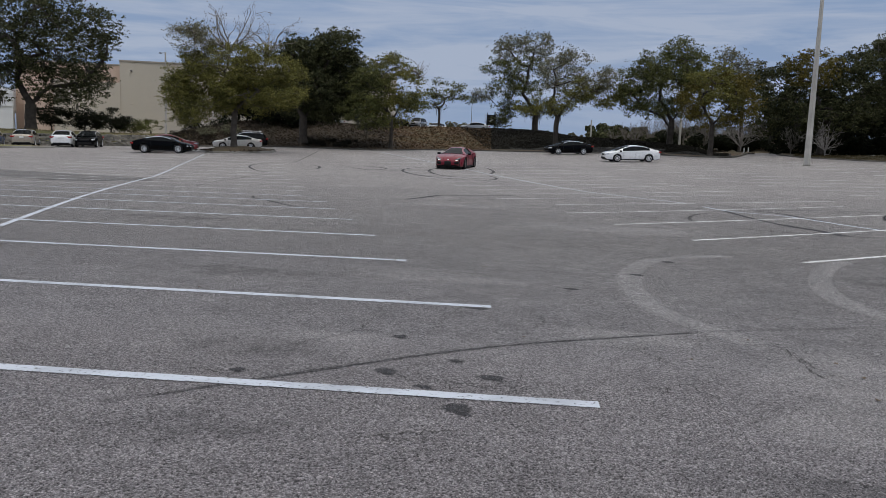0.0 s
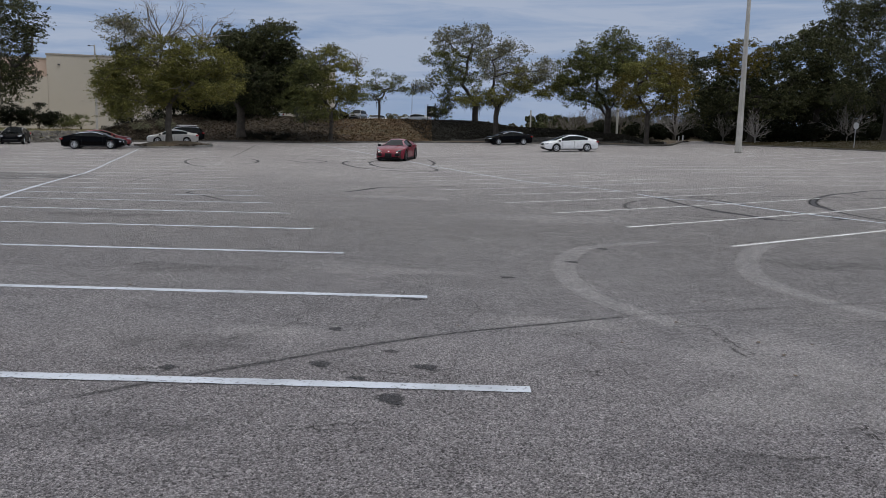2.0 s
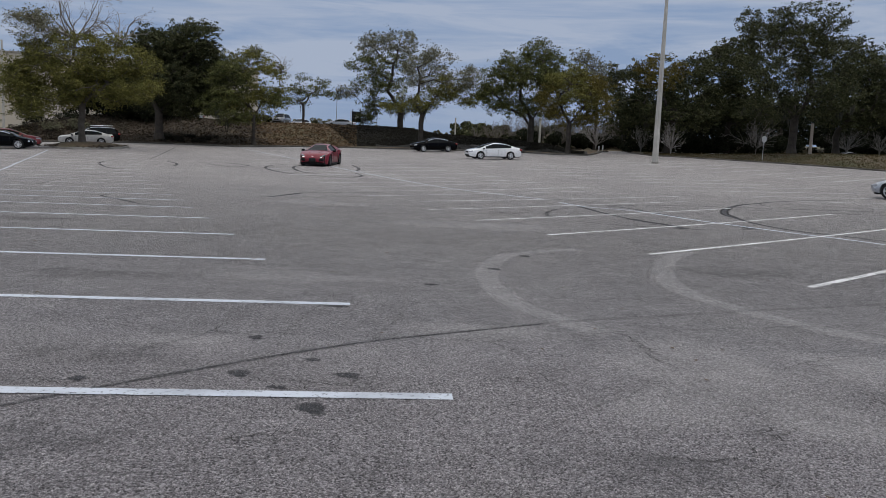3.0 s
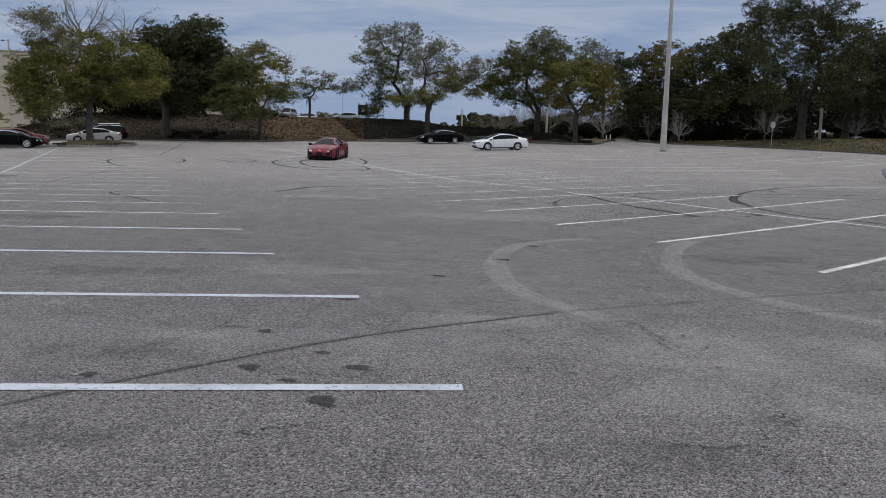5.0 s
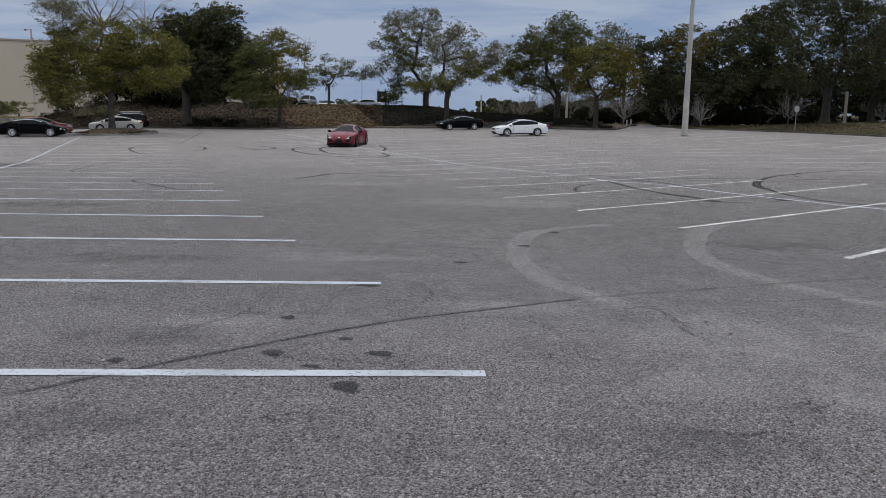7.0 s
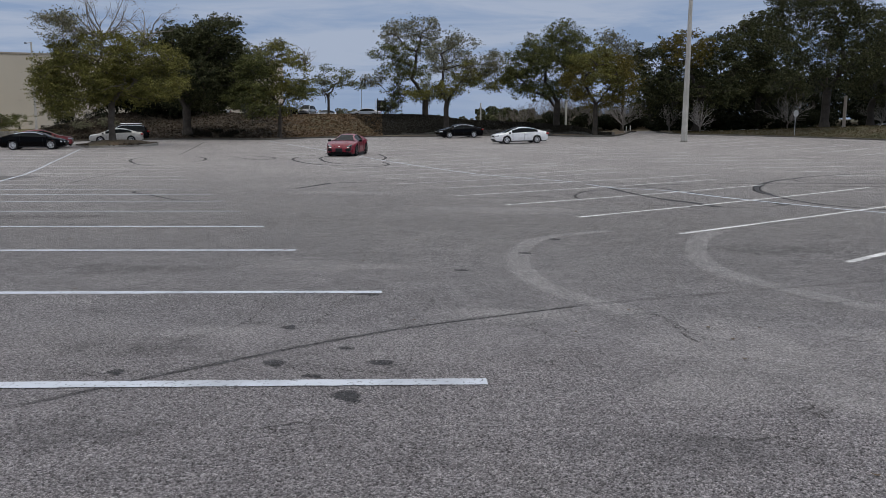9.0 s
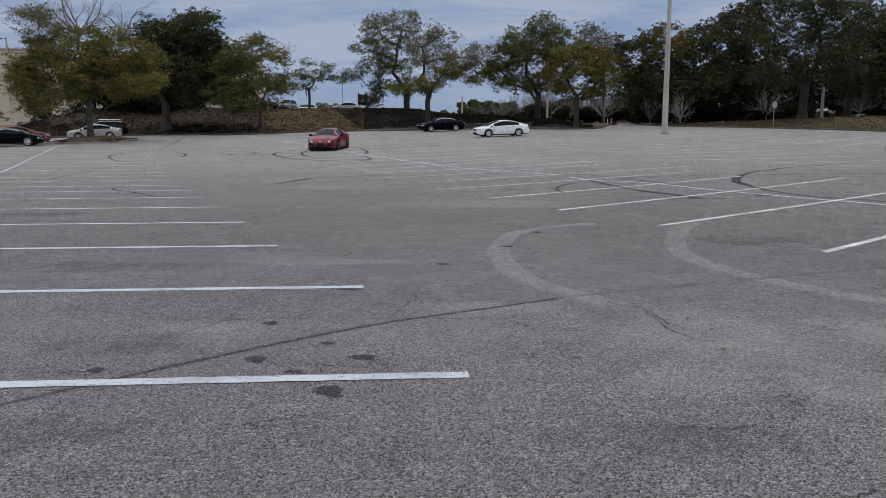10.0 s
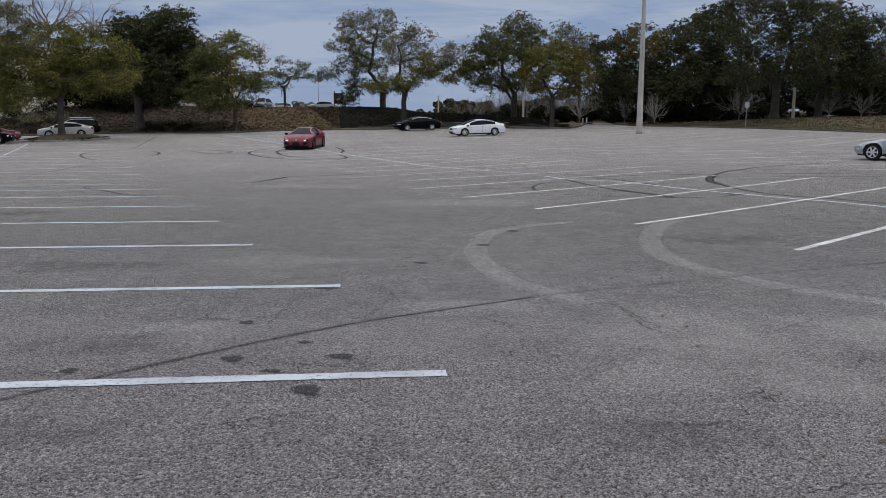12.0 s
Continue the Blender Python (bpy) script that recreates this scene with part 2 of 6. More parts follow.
M = dict(
    asphalt=asphalt_mat(),
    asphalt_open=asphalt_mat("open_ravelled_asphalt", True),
    patch=decal_mat("newer_dark_asphalt", (0.150, 0.143, 0.140), 0.80, 9, 0.2, 0.5, 0.75, True, 0.08),
    kerb_dark=surface("soiled_kerb", (0.085, 0.078, 0.068), (0.16, 0.15, 0.13), 1.3, 0.92, 0.4, 0.02, 12, c3=(0.06, 0.054, 0.045), big=0.5),
    paint_line=decal_mat("worn_white_paint", (0.50, 0.535, 0.595), 1.25, 30, 0.30, 0.44, 0.6, False),
    paint_old=decal_mat("faded_white_paint", (0.66, 0.66, 0.66), 1.15, 16, 0.28, 0.48, 0.7, False),
    rubber=decal_mat("tyre_rubber_mark", (0.020, 0.019, 0.021), 1.6, 30, 0.20, 0.52),
    rubber_thin=decal_mat("faint_tyre_mark", (0.030, 0.029, 0.030), 0.95, 30, 0.28, 0.62),
    scuff=decal_mat("pale_scuff", (0.47, 0.458, 0.455), 0.33, 40, 0.2, 0.6, 0.9, True, 0.14),
    dust=decal_mat("pale_dust", (0.50, 0.482, 0.478), 0.30, 3, 0.25, 0.65, 0.95),
    damp=decal_mat("dark_stain", (0.088, 0.085, 0.090), 0.42, 4, 0.3, 0.7, 0.85),
    pit=decal_mat("tar_filled_pit", (0.024, 0.024, 0.027), 1.4, 110, 0.34, 0.58, 0.8, True, 0.16),
    crack=surface("crack_shadow", (0.03, 0.028, 0.027), (0.05, 0.046, 0.042), 20, 0.95, 0.5, 0.01, 60),
    mulch=surface("leaf_litter_mulch", (0.088, 0.057, 0.035), (0.160, 0.110, 0.066), 1.6, 0.95, 0.9, 0.15, 9, c3=(0.105, 0.095, 0.05), big=0.22),
    # darker, greyer copy of mulch: tree shade put into the ground colour
    mulch_shaded=surface("shaded_leaf_mulch", (0.048, 0.036, 0.026), (0.088, 0.067, 0.047), 1.6, 0.95, 0.9, 0.15, 9, c3=(0.066, 0.056, 0.038), big=0.22),
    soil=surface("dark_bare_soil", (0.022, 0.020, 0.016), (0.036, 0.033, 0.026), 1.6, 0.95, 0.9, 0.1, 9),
    grass=surface("winter_grass", (0.066, 0.054, 0.028), (0.112, 0.084, 0.050), 1.1, 0.95, 0.9, 0.12, 10, c3=(0.055, 0.060, 0.023), big=0.25),
    drygrass=surface("dry_grass", (0.20, 0.165, 0.09), (0.27, 0.225, 0.13), 0.9, 0.95, 0.7, 0.1, 10, c3=(0.14, 0.14, 0.06), big=0.2),
    concrete=surface("weathered_concrete", (0.40, 0.385, 0.35), (0.52, 0.50, 0.46), 2.0, 0.85, 0.3, 0.01, 25, c3=(0.34, 0.33, 0.30), big=0.6),
    kerb=surface("kerb_concrete", (0.24, 0.23, 0.21), (0.36, 0.345, 0.32), 1.3, 0.9, 0.4, 0.02, 12, c3=(0.15, 0.14, 0.12), big=0.5),
    stucco=surface("beige_stucco", (0.53, 0.475, 0.395), (0.57, 0.515, 0.43), 0.25, 0.9, 0.25, 0.01, 12, c3=(0.50, 0.452, 0.375), big=0.12),
    pink=surface("peach_stucco", (0.56, 0.42, 0.34), (0.60, 0.46, 0.37), 0.3, 0.9, 0.25, 0.01, 12),
    white_wall=surface("white_stucco", (0.66, 0.67, 0.68), (0.74, 0.75, 0.76), 0.4, 0.85, 0.2, 0.01, 12),
    coping=surface("metal_coping", (0.30, 0.27, 0.22), (0.36, 0.32, 0.27), 1, 0.5, 0.1, 0.005, 12),
    stone=surface("grey_field_stone", (0.16, 0.15, 0.13), (0.28, 0.26, 0.225), 2.2, 0.92, 0.7, 0.04, 9, island=0.35),
    block=surface("grey_wall_block", (0.045, 0.043, 0.040), (0.075, 0.072, 0.066), 2.2, 0.92, 0.6, 0.03, 9, island=0.35),
    bark=surface("grey_brown_bark", (0.032, 0.027, 0.022), (0.075, 0.063, 0.052), 2.2, 0.95, 0.9, 0.05, 14),
    bark_mid=surface("grey_bark", (0.062, 0.053, 0.044), (0.130, 0.114, 0.096), 2.3, 0.95, 0.8, 0.04, 14),
    bark_pale=surface("pale_bark", (0.17, 0.15, 0.13), (0.30, 0.275, 0.245), 2.5, 0.9, 0.6, 0.03, 14),
    twig=surface("grey_bare_twig", (0.20, 0.185, 0.17), (0.34, 0.32, 0.30), 2.0, 0.9, 0.3, 0.01, 14),
    twig_brown=surface("brown_bare_twig", (0.115, 0.098, 0.085), (0.20, 0.178, 0.155), 2.0, 0.9, 0.3, 0.01, 14),
    leaf_oak=foliage("live_oak_leaf", (0.026, 0.031, 0.015), (0.066, 0.072, 0.033), (0.150, 0.148, 0.078)),
    leaf_green=foliage("green_oak_leaf", (0.052, 0.062, 0.022), (0.112, 0.120, 0.042), (0.195, 0.190, 0.080)),
    leaf_olive=foliage("yellowing_leaf", (0.074, 0.078, 0.024), (0.160, 0.152, 0.042), (0.25, 0.225, 0.080)),
    leaf_rust=foliage("bronze_leaf", (0.068, 0.062, 0.018), (0.130, 0.108, 0.028), (0.19, 0.145, 0.04)),
    leaf_grey=foliage("sparse_grey_leaf", (0.098, 0.100, 0.060), (0.165, 0.158, 0.10), (0.27, 0.25, 0.18)),
    # near-black for shrubs and woods, their deep shade included in the colour
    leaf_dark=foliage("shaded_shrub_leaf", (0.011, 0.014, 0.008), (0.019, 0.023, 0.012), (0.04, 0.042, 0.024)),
    leaf_cover=foliage("dark_ground_cover_leaf", (0.019, 0.018, 0.014), (0.028, 0.026, 0.020), (0.042, 0.038, 0.029)),
    moss=foliage("hanging_moss", (0.045, 0.046, 0.038), (0.07, 0.068, 0.055), (0.10, 0.095, 0.08)),
    fallen=surface("fallen_leaf", (0.07, 0.045, 0.025), (0.13, 0.085, 0.045), 30, 0.8, 0.3, 0.002, 60),
    steel=plain("galvanised_steel", (0.42, 0.43, 0.44), 0.45, 0.8),
    dark_metal=plain("dark_metal", (0.05, 0.05, 0.055), 0.5, 0.3),
    white_panel=plain("white_panel", (0.72, 0.72, 0.70), 0.5),
    black_panel=plain("black_panel", (0.022, 0.023, 0.026), 0.5),
    sign_back=plain("sign_back_aluminium", (0.48, 0.48, 0.47), 0.5, 0.4),
    shut=surface("brown_shutter", (0.22, 0.19, 0.155), (0.26, 0.225, 0.18), 1, 0.8, 0.2, 0.01, 10),
    tyre=plain("tyre_black", (0.018, 0.018, 0.019), 0.8),
    rim=plain("alloy_silver", (0.74, 0.75, 0.77), 0.38, 0.45),
    rim_dark=plain("alloy_dark", (0.10, 0.10, 0.11), 0.3, 0.8),
    trim_black=plain("black_plastic", (0.014, 0.014, 0.015), 0.5),
    chrome=plain("chrome", (0.86, 0.87, 0.89), 0.32, 0.7),
    glass=car_glass(),
    cabin=plain("dark_cabin", (0.02, 0.02, 0.022), 0.85),
    lamp_clear=plain("headlamp_lens", (0.55, 0.57, 0.6), 0.08, 0.3, 1.0),
    lamp_dark=plain("smoky_lamp_lens", (0.10, 0.10, 0.105), 0.10, 0.2, 0.8),
    lamp_on=plain("daytime_lamp", (0.9, 0.9, 0.9), 0.2, 0, 0, ((1.0, 0.98, 0.93), 0.9)),
    lamp_red=plain("tail_lamp_lens", (0.30, 0.012, 0.012), 0.12, 0, 1.0),
    cloth=plain("black_cloth_roof", (0.012, 0.012, 0.013), 0.9),
    car_red=plain("deep_red_paint", (0.165, 0.002, 0.015), 0.30, 0.0, 0.45, None, 0.3),
    car_silver=plain("silver_paint", (0.38, 0.40, 0.43), 0.32, 0.6, 1.0),
    car_white=plain("white_paint", (0.76, 0.77, 0.78), 0.3, 0, 1.0),
    # white car under a tree, its shade put into the paint colour
    car_white_shaded=plain("shaded_white_paint", (0.44, 0.43, 0.41), 0.35, 0.1, 0.5),
    car_black=plain("black_paint", (0.0015, 0.0015, 0.002), 0.16, 0, 0.0),
    car_tan=plain("beige_paint", (0.36, 0.31, 0.25), 0.35, 0.3, 1.0),
    car_blue=plain("blue_paint", (0.03, 0.07, 0.22), 0.3, 0.2, 1.0),
    car_orange=plain("dull_red_paint", (0.21, 0.022, 0.024), 0.35, 0.1, 0.4),
    car_grey=plain("grey_paint", (0.16, 0.165, 0.175), 0.3, 0.5, 1.0),
)

# ---- helpers for building ----
def part(name, bm, material, parent, label=""):
    """Links a bmesh as one mesh object under a thing or a part."""
    me = bpy.data.meshes.new(name)
    bm.to_mesh(me)
    bm.free()
    me.materials.append(material)
    ob = new(name, me)
    ob.parent = parent
    if label:
        ob["label"] = label
    return ob


def smooth(ob, angle=35):
    ob.data.shade_smooth()
    ob.data.set_sharp_from_angle(angle=radians(angle))
    return ob


def np_mesh(name, verts, faces, material, parent=None, uv=None):
    """A mesh from arrays: verts (n, 3), faces (m, k) with k corners each."""
    me = bpy.data.meshes.new(name)
    verts, faces = np.asarray(verts, "f"), np.asarray(faces, "i")
    m, k = faces.shape
    me.vertices.add(len(verts)); me.vertices.foreach_set("co", verts.ravel())
    me.loops.add(m * k); me.loops.foreach_set("vertex_index", faces.ravel())
    me.polygons.add(m); me.polygons.foreach_set("loop_start", np.arange(0, m * k, k, dtype="i"))
    if uv is not None:
        lay = me.uv_layers.new(name="UVMap")
        lay.data.foreach_set("uv", np.asarray(uv, "f")[faces.ravel()].ravel())
    me.update(calc_edges=True)
    me.validate()
    if isinstance(material, (list, tuple)):
        for q in material:
            me.materials.append(q)
    else:
        me.materials.append(material)
    ob = new(name, me)
    ob.parent = parent
    return ob


def thing(name, m, label, category, group="", kind=""):
    """An Empty at the base of a thing, which carries its parts."""
    ob = new(name)
    ob.matrix_world = m
    ob.empty_display_size = 0.2
    return tagged(ob, label, category, group, kind)


def box_bm(x0, x1, y0, y1, z0, z1, bevel=0.0, bm=None):
    own = bmesh.new()
    bmesh.ops.create_cube(own, size=1, matrix=Matrix.Translation(((x0 + x1) / 2, (y0 + y1) / 2, (z0 + z1) / 2)) @ Matrix.Diagonal((x1 - x0, y1 - y0, z1 - z0, 1)))
    if bevel:
        bmesh.ops.bevel(own, geom=own.edges[:], offset=bevel, segments=2, affect="EDGES", profile=0.6)
    if bm is None:
        return own
    tmp = bpy.data.meshes.new("tmp")
    own.to_mesh(tmp); own.free(); bm.from_mesh(tmp); bpy.data.meshes.remove(tmp)
    return bm


def cone_bm(r0, r1, z0, z1, seg=12, m=Matrix()):
    bm = bmesh.new()
    bmesh.ops.create_cone(bm, cap_ends=True, segments=seg, radius1=r0, radius2=r1, depth=z1 - z0, matrix=m @ Matrix.Translation((0, 0, (z0 + z1) / 2)))
    return bm


# ---- lie of the land ----
XK, YK = (-50, -25, 0, 25, 50), (8, 20, 32, 44, 56, 68, 80, 92)
LIE = np.array(((0, -.174, -.213, -.040, .267, .567, .850, 1.132),
                (0, -.115, -.196, .060, .585, .916, 1.282, 1.664),
                (0, .026, .045, .312, .759, 1.201, 1.736, 2.198),
                (0, .212, .486, .882, 1.309, 1.721, 2.193, 2.673),
                (0, .462, .944, 1.422, 1.861, 2.272, 2.690, 3.124)))


def lot_z(x, y):
    """Height of the car park's surface."""
    x, y = np.clip(x, XK[0], XK[-1]), np.clip(y, YK[0], YK[-1])
    i = np.minimum(((x - XK[0]) / 25).astype(int) if isinstance(x, np.ndarray) else int((x - XK[0]) / 25), 3)
    j = np.minimum(((y - YK[0]) / 12).astype(int) if isinstance(y, np.ndarray) else int((y - YK[0]) / 12), 6)
    p, q = (x - XK[0]) / 25 - i, (y - YK[0]) / 12 - j
    return LIE[i, j] * (1 - p) * (1 - q) + LIE[i + 1, j] * p * (1 - q) + LIE[i, j + 1] * (1 - p) * q + LIE[i + 1, j + 1] * p * q


EDGE = [(-70, -45), (-85, 10), (-75, 45), (-62, 58), (-51, 66), (-43.4, 72.0), (-38, 75.5), (-33, 80), (-28, 81), (-24, 79),
        (-18.1, 76.3), (-14, 80.2), (-7.7, 80.8), (-3, 80.3), (2, 80.6), (9, 79.5), (12.5, 75.8), (15.5, 75.6), (17.2, 79), (19.2, 87),
        (22, 86.5), (22.6, 79.2), (26.9, 73), (29.9, 68), (31.8, 62.2), (33.2, 57), (37, 40), (42, 10), (45, -45), (-70, -45)]


def edge_r(yaw):
    """Distance from the origin to the rim of the car park, in the direction yaw (degrees, left of +y)."""
    dx, dy = -math.sin(radians(yaw)), math.cos(radians(yaw))
    best = 60.0
    for (ax, ay), (bx, by) in zip(EDGE, EDGE[1:]):
        ex, ey = bx - ax, by - ay
        det = dx * ey - dy * ex
        if abs(det) < 1e-9:
            continue
        s = (ax * ey - ay * ex) / det
        t = (ax * dy - ay * dx) / det
        if s > 0 and -1e-9 <= t <= 1 + 1e-9:
            best = s
            break
    return best


# crest height and run of the slope behind the rim, by direction
CREST = ((-180, 2.5), (-60, 3.1), (-25, 2.78), (-20, 2.54), (-16, 2.5), (-13.2, 2.75), (-12.3, 2.1), (-11, 2.2), (-8.7, 2.9), (-4.7, 3.34), (-0.6, 3.63), (1.9, 4.2), (7.3, 4.38),
         (14, 4.15), (17, 4.55), (21, 4.4), (23.6, 3.75), (25.6, 2.95), (27.2, 2.15), (30, 1.95), (60, 1.9), (180, 2.5))
RUN = ((-180, 8), (-30, 7), (-20, 6), (-13, 8), (-11, 7), (-8.7, 4.5), (-4.7, 6.2), (-0.6, 7.5), (1.9, 9.5), (7.3, 15), (14, 16), (20, 14), (24, 8), (27, 1.2), (180, 1.2))


def by_yaw(table, yaw):
    return float(np.interp(yaw, [a for a, _ in table], [b for _, b in table]))


def land_z(yaw, d):
    r = edge_r(yaw)
    x, y = -math.sin(radians(yaw)) * r, math.cos(radians(yaw)) * r
    low = float(lot_z(x, y)) + (-0.02 if -14.7 < yaw < -12.3 else 0.13)
    s = min(1.0, max(0.0, (d - 0.25) / by_yaw(RUN, yaw)))
    s = 0.55 * s + 0.45 * s * s * (3 - 2 * s)
    z = low + (max(by_yaw(CREST, yaw), low + 0.1) - low) * s
    if yaw < -5:
        z += 2.0 * min(1.0, max(0.0, (r + d - 97) / 16)) * min(1.0, (-5 - yaw) / 3) * min(1.0, max(0.0, (60 + yaw) / 10))
    if -13 < yaw < -9.5 and r + d < 92:
        qx, qy = -math.sin(radians(yaw)) * (r + d), math.cos(radians(yaw)) * (r + d)
        z = max(z, float(lot_z(qx, qy)) + 0.13 * min(1, d / 0.4) - 0.02)
    if 0.5 < d < 120:
        k = min(1, d / 3)
        px, py = -math.sin(radians(yaw)) * (r + d), math.cos(radians(yaw)) * (r + d)
        z += k * (0.10 * noise.noise((px * 0.35, py * 0.35, 1.0)) + 0.05 * noise.noise((px * 1.3, py * 1.3, 4.0)))
    return z


def land_at(x, y):
    """Height of the ground at any place, car park or slope."""
    yaw, r = math.degrees(math.atan2(-x, y)), math.hypot(x, y)
    d = r - edge_r(yaw)
    return float(lot_z(x, y)) if d < 0 else land_z(yaw, d)


def polar(yaw, r):
    return -math.sin(radians(yaw)) * r, math.cos(radians(yaw)) * r


# car park: one sheet, laid on a metre grid
gx, gy = np.arange(-90, 62.0), np.arange(-46, 93.0)
X, Y = np.meshgrid(gx, gy, indexing="ij")
V = np.stack([X, Y, lot_z(X, Y)], -1).reshape(-1, 3)
nx, ny = len(gx), len(gy)
I, J = np.meshgrid(np.arange(nx - 1), np.arange(ny - 1), indexing="ij")
# bays close to the camera's stand are laid apart, with their real relief
BAYS = [(i, j) for j in range(2, 6) for i in range(-6, 6) if abs(i + 0.5) < 0.62 * (j + 1) + 0.9]
keep = np.array([(int(gx[i]), int(gy[j])) not in BAYS for i, j in zip(I.ravel(), J.ravel())])
a = (I * ny + J).ravel()[keep]
F = np.stack([a, a + ny, a + ny + 1, a + 1], -1)
car_park = np_mesh("pavement", V, F, M["asphalt"])
car_park.data.shade_smooth()
tagged(car_park, "wide worn grey asphalt car park surface", "pavement", kind="structure")

# the open surface: stones a thumbnail across stand up between pits some millimetres deep
rng = np.random.default_rng(5)
Q = 150
V, F = [], []
for bi, bj in BAYS:
    u = np.linspace(0, 1, Q + 1)
    A, B = np.meshgrid(bi + u, bj + u, indexing="ij")
    rim_ = np.minimum(np.minimum(*np.meshgrid(u, u, indexing="ij")), np.minimum(*np.meshgrid(1 - u, 1 - u, indexing="ij")))
    inner = np.minimum(1, rim_ * Q)
    A = A + inner * rng.uniform(-0.36, 0.36, A.shape) / Q
    B = B + inner * rng.uniform(-0.36, 0.36, A.shape) / Q
    h = rng.uniform(0, 1, A.shape)
    h = 0.0075 * np.where(h < 0.27, 0.35 + 0.65 * (1 - h / 0.27), 0.25 * rng.uniform(0, 1, A.shape))
    h = h * inner * np.clip((6.0 - B) / 1.2, 0, 1)
    V.append(np.stack([A, B, -h], -1).reshape(-1, 3))
    I, J = np.meshgrid(np.arange(Q), np.arange(Q), indexing="ij")
    q = (I * (Q + 1) + J).ravel() + (len(V) - 1) * (Q + 1) ** 2
    F.append(np.stack([q, q + Q + 1, q + Q + 2, q + 1], -1))
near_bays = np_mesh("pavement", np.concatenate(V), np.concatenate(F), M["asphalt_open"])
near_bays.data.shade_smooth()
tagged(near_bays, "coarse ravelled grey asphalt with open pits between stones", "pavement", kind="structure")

# land around it, out to the horizon
YAWS = list(np.arange(-180, -50, 4.0)) + list(np.arange(-50, 64, 0.2)) + list(np.arange(64, 180.1, 4.0))
RINGS = [0.1, 0.4, 0.8, 1.3, 2, 2.7, 3.5, 4.5, 5.5, 6.5, 8, 9.5, 11, 13, 15, 17, 20, 25, 35, 60, 150, 500, 2600]
V, F, mats = [], [], []
for yaw in YAWS:
    r = edge_r(yaw)
    for d in RINGS:
        V.append((*polar(yaw, r + d), land_z(yaw, d)))
k = len(RINGS)
for i in range(len(YAWS) - 1):
    for j in range(k - 1):
        F.append((i * k + j, i * k + j + 1, (i + 1) * k + j + 1, (i + 1) * k + j))
        yw = YAWS[i] + 3.0 * noise.noise((YAWS[i] * 0.4, j * 0.7, 0))
        run_ = by_yaw(RUN, YAWS[i])
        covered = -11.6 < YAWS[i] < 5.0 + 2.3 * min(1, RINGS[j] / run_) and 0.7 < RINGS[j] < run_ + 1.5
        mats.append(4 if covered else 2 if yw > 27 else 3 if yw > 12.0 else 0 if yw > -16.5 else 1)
land = np_mesh("ground", V, F, [M["mulch"], M["grass"], M["drygrass"], M["mulch_shaded"], M["soil"]])
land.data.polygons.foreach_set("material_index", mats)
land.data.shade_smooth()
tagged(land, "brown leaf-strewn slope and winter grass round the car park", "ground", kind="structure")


# kerb along the rim
def kerb_ring(name, pts, label, width=0.16, height=0.15, closed=False, material="kerb"):
    bm = bmesh.new()
    n = len(pts)
    cx, cy = sum(p[0] for p in pts) / n, sum(p[1] for p in pts) / n
    rows = []
    for i, (x, y) in enumerate(pts):
        p0 = Vector(pts[i - 1] if (closed or i > 0) else pts[i])
        p1 = Vector(pts[(i + 1) % n] if (closed or i < n - 1) else pts[i])
        t = (p1 - p0).normalized()
        nrm = Vector((-t.y, t.x))
        if closed:
            if nrm.dot(Vector((cx - x, cy - y))) < 0:
                nrm = -nrm
        elif nrm.dot(Vector((x, y))) < 0:
            nrm = -nrm
        z = float(lot_z(x, y))
        prof = ((0, -0.05), (0.01, height - 0.03), (0.03, height), (width, height), (width, -0.05))
        rows.append([bm.verts.new((x + nrm.x * o, y + nrm.y * o, z + h)) for o, h in prof])
    for i in range(n if closed else n - 1):
        a, b = rows[i], rows[(i + 1) % n]
        for j in range(4):
            bm.faces.new((a[j], b[j], b[j + 1], a[j + 1]))
    bmesh.ops.recalc_face_normals(bm, faces=bm.faces[:])
    return tagged(part(name, bm, M[material], None), label, "kerb", kind="structure")


kerb_ring("kerb", [polar(yw, edge_r(yw)) for yw in np.arange(26.5, -13.2, -0.35)], "soiled concrete kerb along the foot of the slope", material="kerb_dark")
kerb_ring("kerb", [polar(yw, edge_r(yw)) for yw in np.arange(-14.4, -44, -0.4)], "low soiled concrete kerb along the grass verge", height=0.12, material="kerb_dark")


